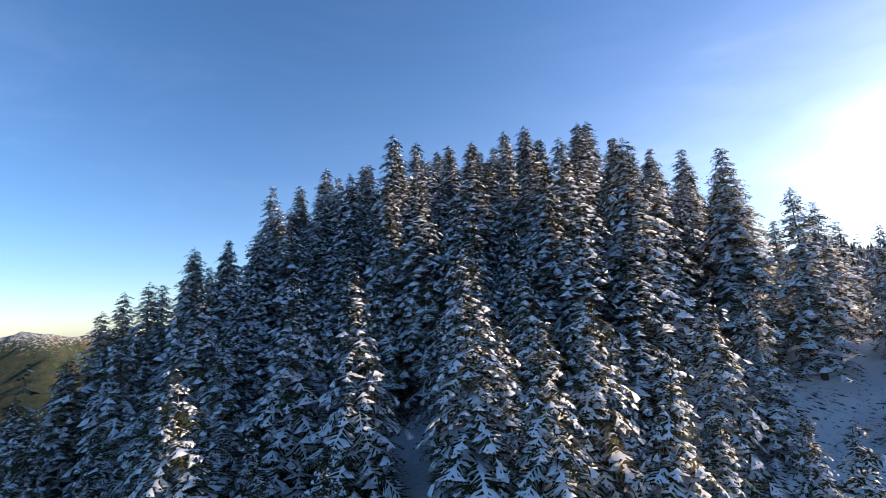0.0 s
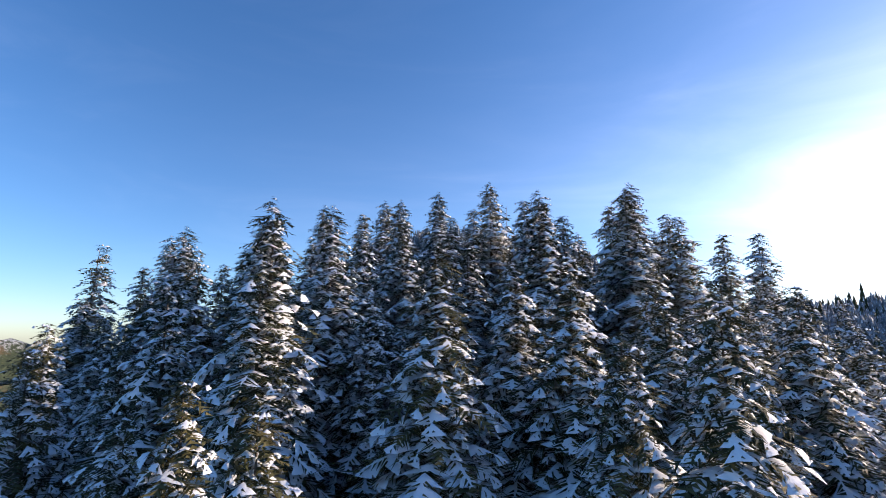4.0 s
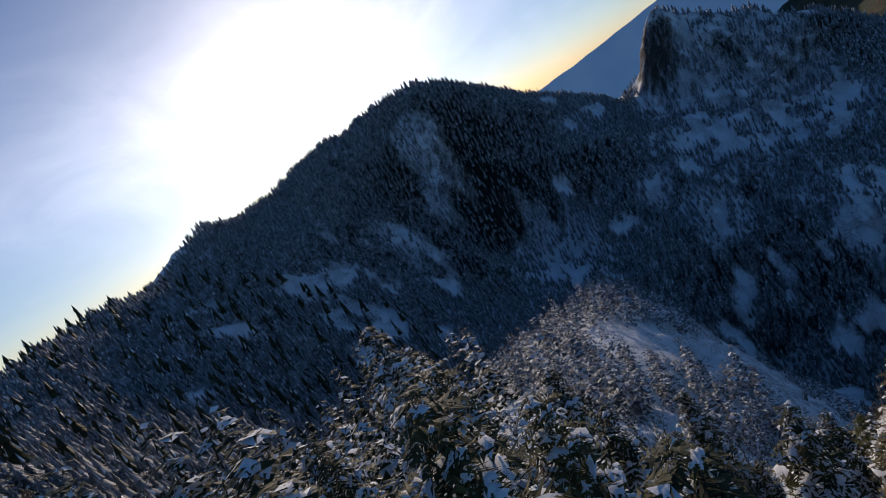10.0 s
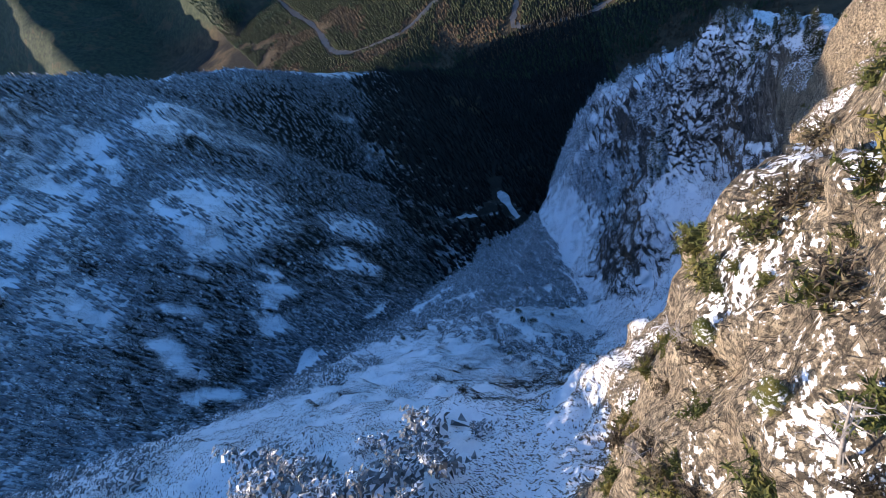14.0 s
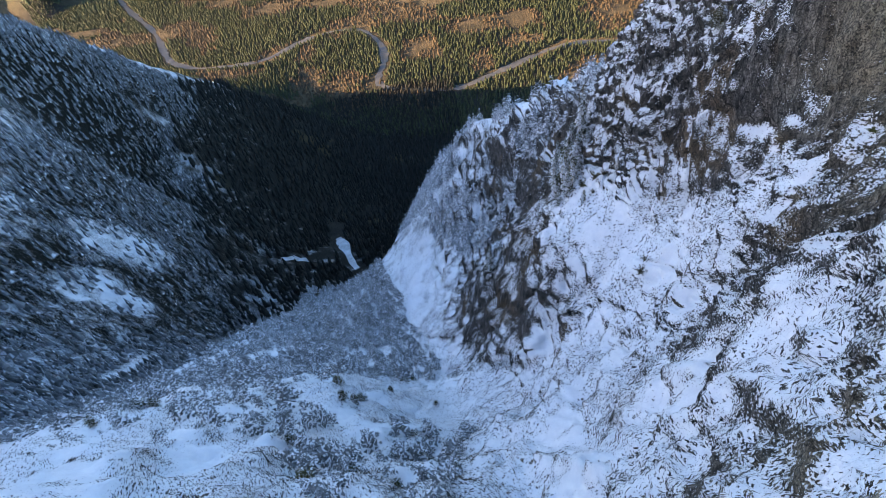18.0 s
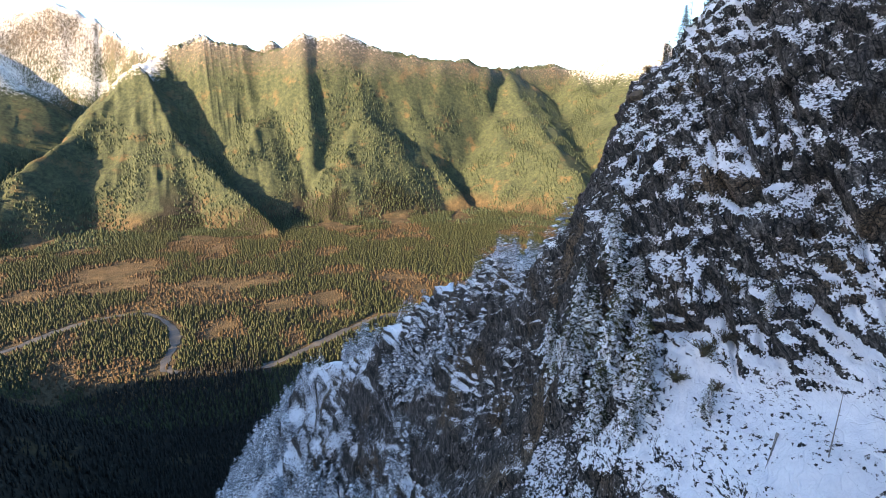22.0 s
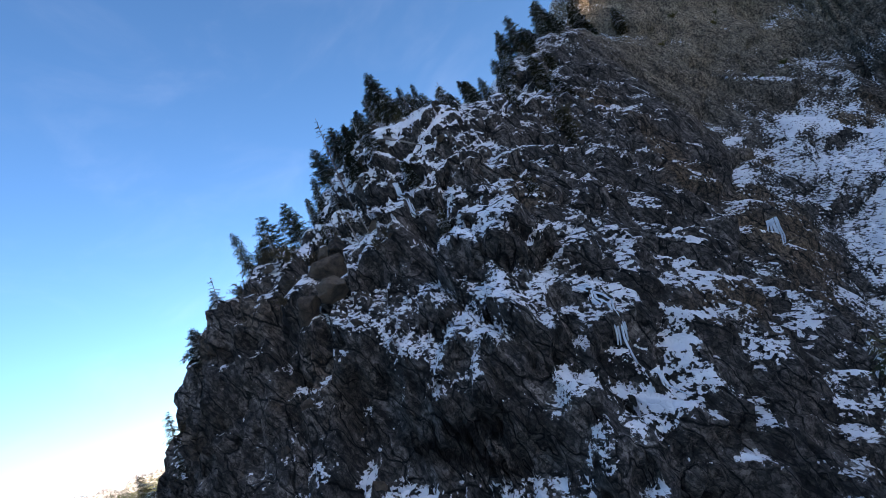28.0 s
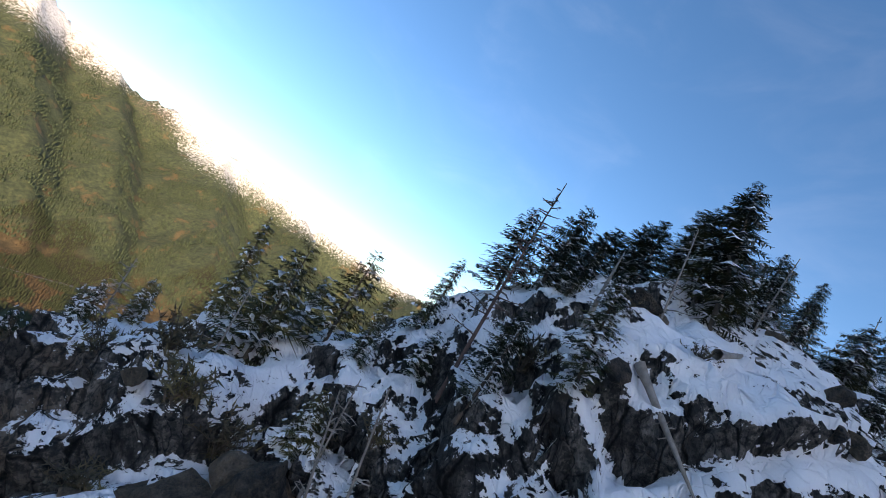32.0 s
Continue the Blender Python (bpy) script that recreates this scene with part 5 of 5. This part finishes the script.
BRUSH = needle_material("brush", (0.05, 0.04, 0.028), (0.12, 0.095, 0.06), (0.16, 0.13, 0.06))
brown = [shrub(300 + k, "leafless brown brush on snowy rock", "brush", 30, 1.4, 1.3, 8, BRUSH) for k in range(3)]
olive = [shrub(310 + k, "low olive-green shrub on the sunlit rock", "green shrubs", 28, 1.0, 1.0, 10, SUN_TINTED) for k in range(2)]
for x, y, s in [(17.6, -167.6, 1), (18.2, -169.2, 1.2), (16.8, -170.6, 1), (15.8, -172.4, 1.1), (19.3, -169.6, 0.8), (16.9, -165.6, 1), (17.9, -163.9, 0.8), (18.5, -161.3, 0.9), (17.9, -159.4, 0.7), (19.4, -157.0, 0.6), (22.6, -163.3, 0.8), (23.4, -164.8, 0.6),
                (38, -137, 1.8), (41, -138, 1.6), (36, -136, 1.5), (44, -139, 1.4), (39, -134, 1.2), (34, -137, 1.4), (36, -103, 1.6), (43, -145, 1.3), (34, -106, 1.2), (90, -20, 1.2), (86, -30, 1.1), (76, -24, 1.3), (98, -36, 1.2), (17.4, -144.5, 0.9), (17.0, -138, 0.9), (16.4, -133, 1), (20.2, -170.8, 0.7), (14.5, -175.5, 1), (13, -178, 1)]:
    grow(brown, x, y, s, 8, 0.05)
olive_rnd = random.Random(33)
for _ in range(190):
    x, y = olive_rnd.uniform(36, 62), olive_rnd.uniform(-14, 14)
    if math.hypot(x - 49, y) < 14:
        grow(olive if olive_rnd.random() < 0.7 else brown, x, y, olive_rnd.uniform(0.6, 1.5), 10, 0.05)
for _ in range(26):
    grow(olive, olive_rnd.uniform(3, 22), olive_rnd.uniform(-104, -52), olive_rnd.uniform(0.5, 1.2), 10, 0.05)


# ---- boulders ----
BOULDER = plain("brown_boulder", (0.022, 0.018, 0.015), (0.23, 0.175, 0.125), 2.2, 0.9, 1.0, 0.35, True)


def rough_block(rnd, size, material, name, cuts=18, detail=3):
    """A rounded block with flat broken faces and a rough skin."""
    bm = bmesh.new()
    bmesh.ops.create_icosphere(bm, subdivisions=detail, radius=1.0)
    planes = [(Vector((rnd.gauss(0, 1), rnd.gauss(0, 1), rnd.gauss(0, 0.8))).normalized(), rnd.uniform(0.38, 0.72)) for _ in range(cuts)]
    k = rnd.uniform(0, 50)
    for vert in bm.verts:
        for n, d in planes:
            over = vert.co.dot(n) - d
            if over > 0:
                vert.co -= n * over
        c = vert.co
        vert.co = c * (1 + 0.2 * float(fbm(np.array(c.x * 2.4 + k), np.array(c.y * 2.4), np.array(c.z * 2.4), 4, 7, 0.6, True)))
        vert.co = Vector((vert.co.x * size[0], vert.co.y * size[1], vert.co.z * size[2]))
    me = bpy.data.meshes.new(name)
    bm.to_mesh(me)
    bm.free()
    me.materials.append(material)
    me.shade_smooth()
    me.set_sharp_from_angle(angle=radians(28))
    return me


for k, (x, y, z, sx, sy, sz) in enumerate([(19.6, -167.6, -149.2, 1.5, 1.7, 1.3), (19.3, -165.8, -147.2, 1.2, 1.1, 1.3), (21.2, -167.6, -151.6, 1.4, 1.6, 1.0), (18.9, -166.8, -147.4, 0.8, 0.8, 0.7), (18.3, -165.6, -145.8, 0.7, 0.9, 0.7), (21.0, -169.8, -152.6, 1.2, 1.1, 0.9), (17.4, -158.4, -138.6, 0.9, 1.3, 0.6)]):
    rnd = random.Random(400 + k)
    block = tagged(new("boulder", rough_block(rnd, (sx, sy, sz), BOULDER, "boulder", 16, 4)), "large angular brown boulder set in the snowy crest", "boulder", "crest boulders")
    block.matrix_basis = pose(x, y, min(z, drop(x, y) + 0.35 * sz), rnd.uniform(-20, 20), rnd.uniform(-20, 20), rnd.uniform(0, 360))
stone_rnd = random.Random(61)
stones = [tagged(new("stone", rough_block(random.Random(420 + k), (0.5, 0.6, 0.4), BOULDER, "stone", 8, 2)), "angular dark stone lying in the snow", "stone", "loose stones") for k in range(3)]
for k in range(40):
    x, y = stone_rnd.uniform(16, 24), stone_rnd.uniform(-174, -148)
    s = stone_rnd.uniform(0.4, 1.1)
    ob = stones[k] if k < 3 else copy_thing(stones[k % 3], Matrix())
    ob.matrix_basis = pose(x, y, drop(x, y) - 0.08, stone_rnd.uniform(-25, 25), stone_rnd.uniform(-25, 25), stone_rnd.uniform(0, 360)) @ Matrix.Diagonal((s, s, s, 1))

# ---- ice on the cliff ----
ICE, _n1, _l1, _p1 = shader("blue_ice")
_p1.inputs["Roughness"].default_value = 0.22
_l1.new(ramp(_n1, _l1, texture(_n1, _l1, 3.0, 5, _n1.new("ShaderNodeNewGeometry").outputs["Position"]), (0.35, (0.50, 0.62, 0.72)), (0.65, (0.74, 0.81, 0.86))), _p1.inputs["Base Color"])


def ice_column(seed, y, top, length, wide, count, label):
    """A frozen fall: rods of ice side by side, hung from a ledge and following the cliff down."""
    rnd = random.Random(seed)
    root = tagged(new("frozen_fall"), label, "ice", "ice falls")
    for k in range(count):
        dy = (k - (count - 1) / 2) * wide / count + rnd.uniform(-0.05, 0.05)
        run = length * (1 - 0.7 * abs(dy) / wide) * rnd.uniform(0.8, 1.0)
        steps, sides, v, f = max(5, int(run / 0.45)), 7, [], []
        for s in range(steps + 1):
            t = s / steps
            place = face(y + dy, top - run * t)[0]
            fat = 0.5 * wide / count * (1.0 - 0.65 * t) * rnd.uniform(0.85, 1.2) + 0.02
            near_x = place.x if s == 0 else 0.5 * near_x + 0.5 * place.x
            c = Vector((max(near_x, place.x - 0.12) + fat * 0.3, y + dy, top - run * t))
            for i in range(sides):
                a = 6.283 * i / sides
                v.append(c + Vector((math.cos(a) * fat, math.sin(a) * fat, rnd.uniform(-0.04, 0.04))))
        for s in range(steps):
            b = s * sides
            f += [(b + i, b + (i + 1) % sides, b + sides + (i + 1) % sides, b + sides + i) for i in range(sides)]
        f += [tuple(range(sides))[::-1], tuple(range(steps * sides, steps * sides + sides))]
        part("icicle", mesh_of("icicle", v, f, ICE, True), root)
    return root


for k, (y, top, length, wide, count) in enumerate([(-157.0, -159.2, 5.0, 0.9, 5), (-160.6, -146.2, 5.0, 0.5, 4), (-161.7, -156.8, 1.8, 0.6, 3), (-156.0, -164.8, 2.6, 0.9, 4), (-144.0, -160.0, 3.0, 0.5, 3), (-122.0, -160.0, 5.0, 1.2, 6), (-118.5, -157.0, 4.0, 0.8, 4)]):
    ice_column(500 + k, y, top, length, wide, count, "pale blue frozen fall hanging down the dark cliff")

# ---- river ----
def ribbon(name, points, width, rise, material, label, category, seed):
    rnd, v, f = random.Random(seed), [], []
    dense = []
    for (ax, ay), (bx, by) in zip(points, points[1:]):
        n = max(2, int(math.hypot(bx - ax, by - ay) / 14))
        dense += [(ax + (bx - ax) * k / n, ay + (by - ay) * k / n) for k in range(n)]
    dense = [(sum(p[0] for p in dense[max(0, i - 5):i + 6]) / len(dense[max(0, i - 5):i + 6]), sum(p[1] for p in dense[max(0, i - 5):i + 6]) / len(dense[max(0, i - 5):i + 6])) for i in range(len(dense))]
    for i, (x, y) in enumerate(dense):
        px, py = dense[max(0, i - 1)]
        qx, qy = dense[min(len(dense) - 1, i + 1)]
        tx, ty = qx - px, qy - py
        r = math.hypot(tx, ty) or 1
        w = width * (0.8 + 0.5 * math.sin(i * 0.31) * math.sin(i * 0.13)) * rnd.uniform(0.6, 1.35)
        zs = [float(land(x + s * ty / r * w, y - s * tx / r * w)) for s in (-1, -0.4, 0.4, 1)]
        z = max(zs)
        for s in (-1, -0.4, 0.4, 1):
            v.append((x + s * ty / r * w, y - s * tx / r * w, z + rise - 0.5 * abs(s)))
        if i:
            b = 4 * i
            f += [(b - 4 + k, b - 3 + k, b + 1 + k, b + k) for k in range(3)]
    return tagged(new(name, mesh_of(name, v, f, material, True)), label, category, kind="structure")


GRAVEL = plain("river_gravel", (0.02, 0.026, 0.03), (0.12, 0.11, 0.095), 0.035, 0.45)
ribbon("river", RIVER, 11, 0.9, GRAVEL, "pale gravel riverbed with shallow water winding through the valley", "river", 3)
ICE_CREEK = plain("creek_snow", (0.20, 0.21, 0.22), (0.72, 0.74, 0.76), 0.06, 0.6)
ribbon("creek", CREEK, 5, 0.8, ICE_CREEK, "snow-lined creek at the bottom of the ravine", "creek", 4)
ribbon("creek", SIDE_CREEK, 4, 0.8, ICE_CREEK, "snow-lined side creek joining at the bottom of the ravine", "creek", 5)

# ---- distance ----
# Air haze put into an emission colour; the mountainside itself gives off no light.
HAZE, _n2, _l2, _p2 = shader("painted_haze")
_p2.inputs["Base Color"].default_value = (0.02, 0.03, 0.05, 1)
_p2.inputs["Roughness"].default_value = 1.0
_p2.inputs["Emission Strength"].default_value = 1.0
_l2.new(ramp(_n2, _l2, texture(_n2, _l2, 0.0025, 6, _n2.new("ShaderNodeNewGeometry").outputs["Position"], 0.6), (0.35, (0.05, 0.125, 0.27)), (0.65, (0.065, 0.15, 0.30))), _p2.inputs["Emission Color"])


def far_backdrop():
    """A blue mountainside far beyond the notch in the ridge, its air haze painted as a glow."""
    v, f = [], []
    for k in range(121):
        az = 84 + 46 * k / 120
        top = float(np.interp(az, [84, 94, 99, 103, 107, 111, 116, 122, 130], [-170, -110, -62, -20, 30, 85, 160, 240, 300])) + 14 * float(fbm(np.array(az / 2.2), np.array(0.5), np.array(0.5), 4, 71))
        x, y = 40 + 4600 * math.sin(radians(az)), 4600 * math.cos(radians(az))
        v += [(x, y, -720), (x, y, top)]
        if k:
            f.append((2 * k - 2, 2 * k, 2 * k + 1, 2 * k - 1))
    return tagged(new("backdrop", mesh_of("backdrop", v, f, HAZE)), "blue mountainside in the far distance, its haze painted as a glow", "mountain", kind="structure")


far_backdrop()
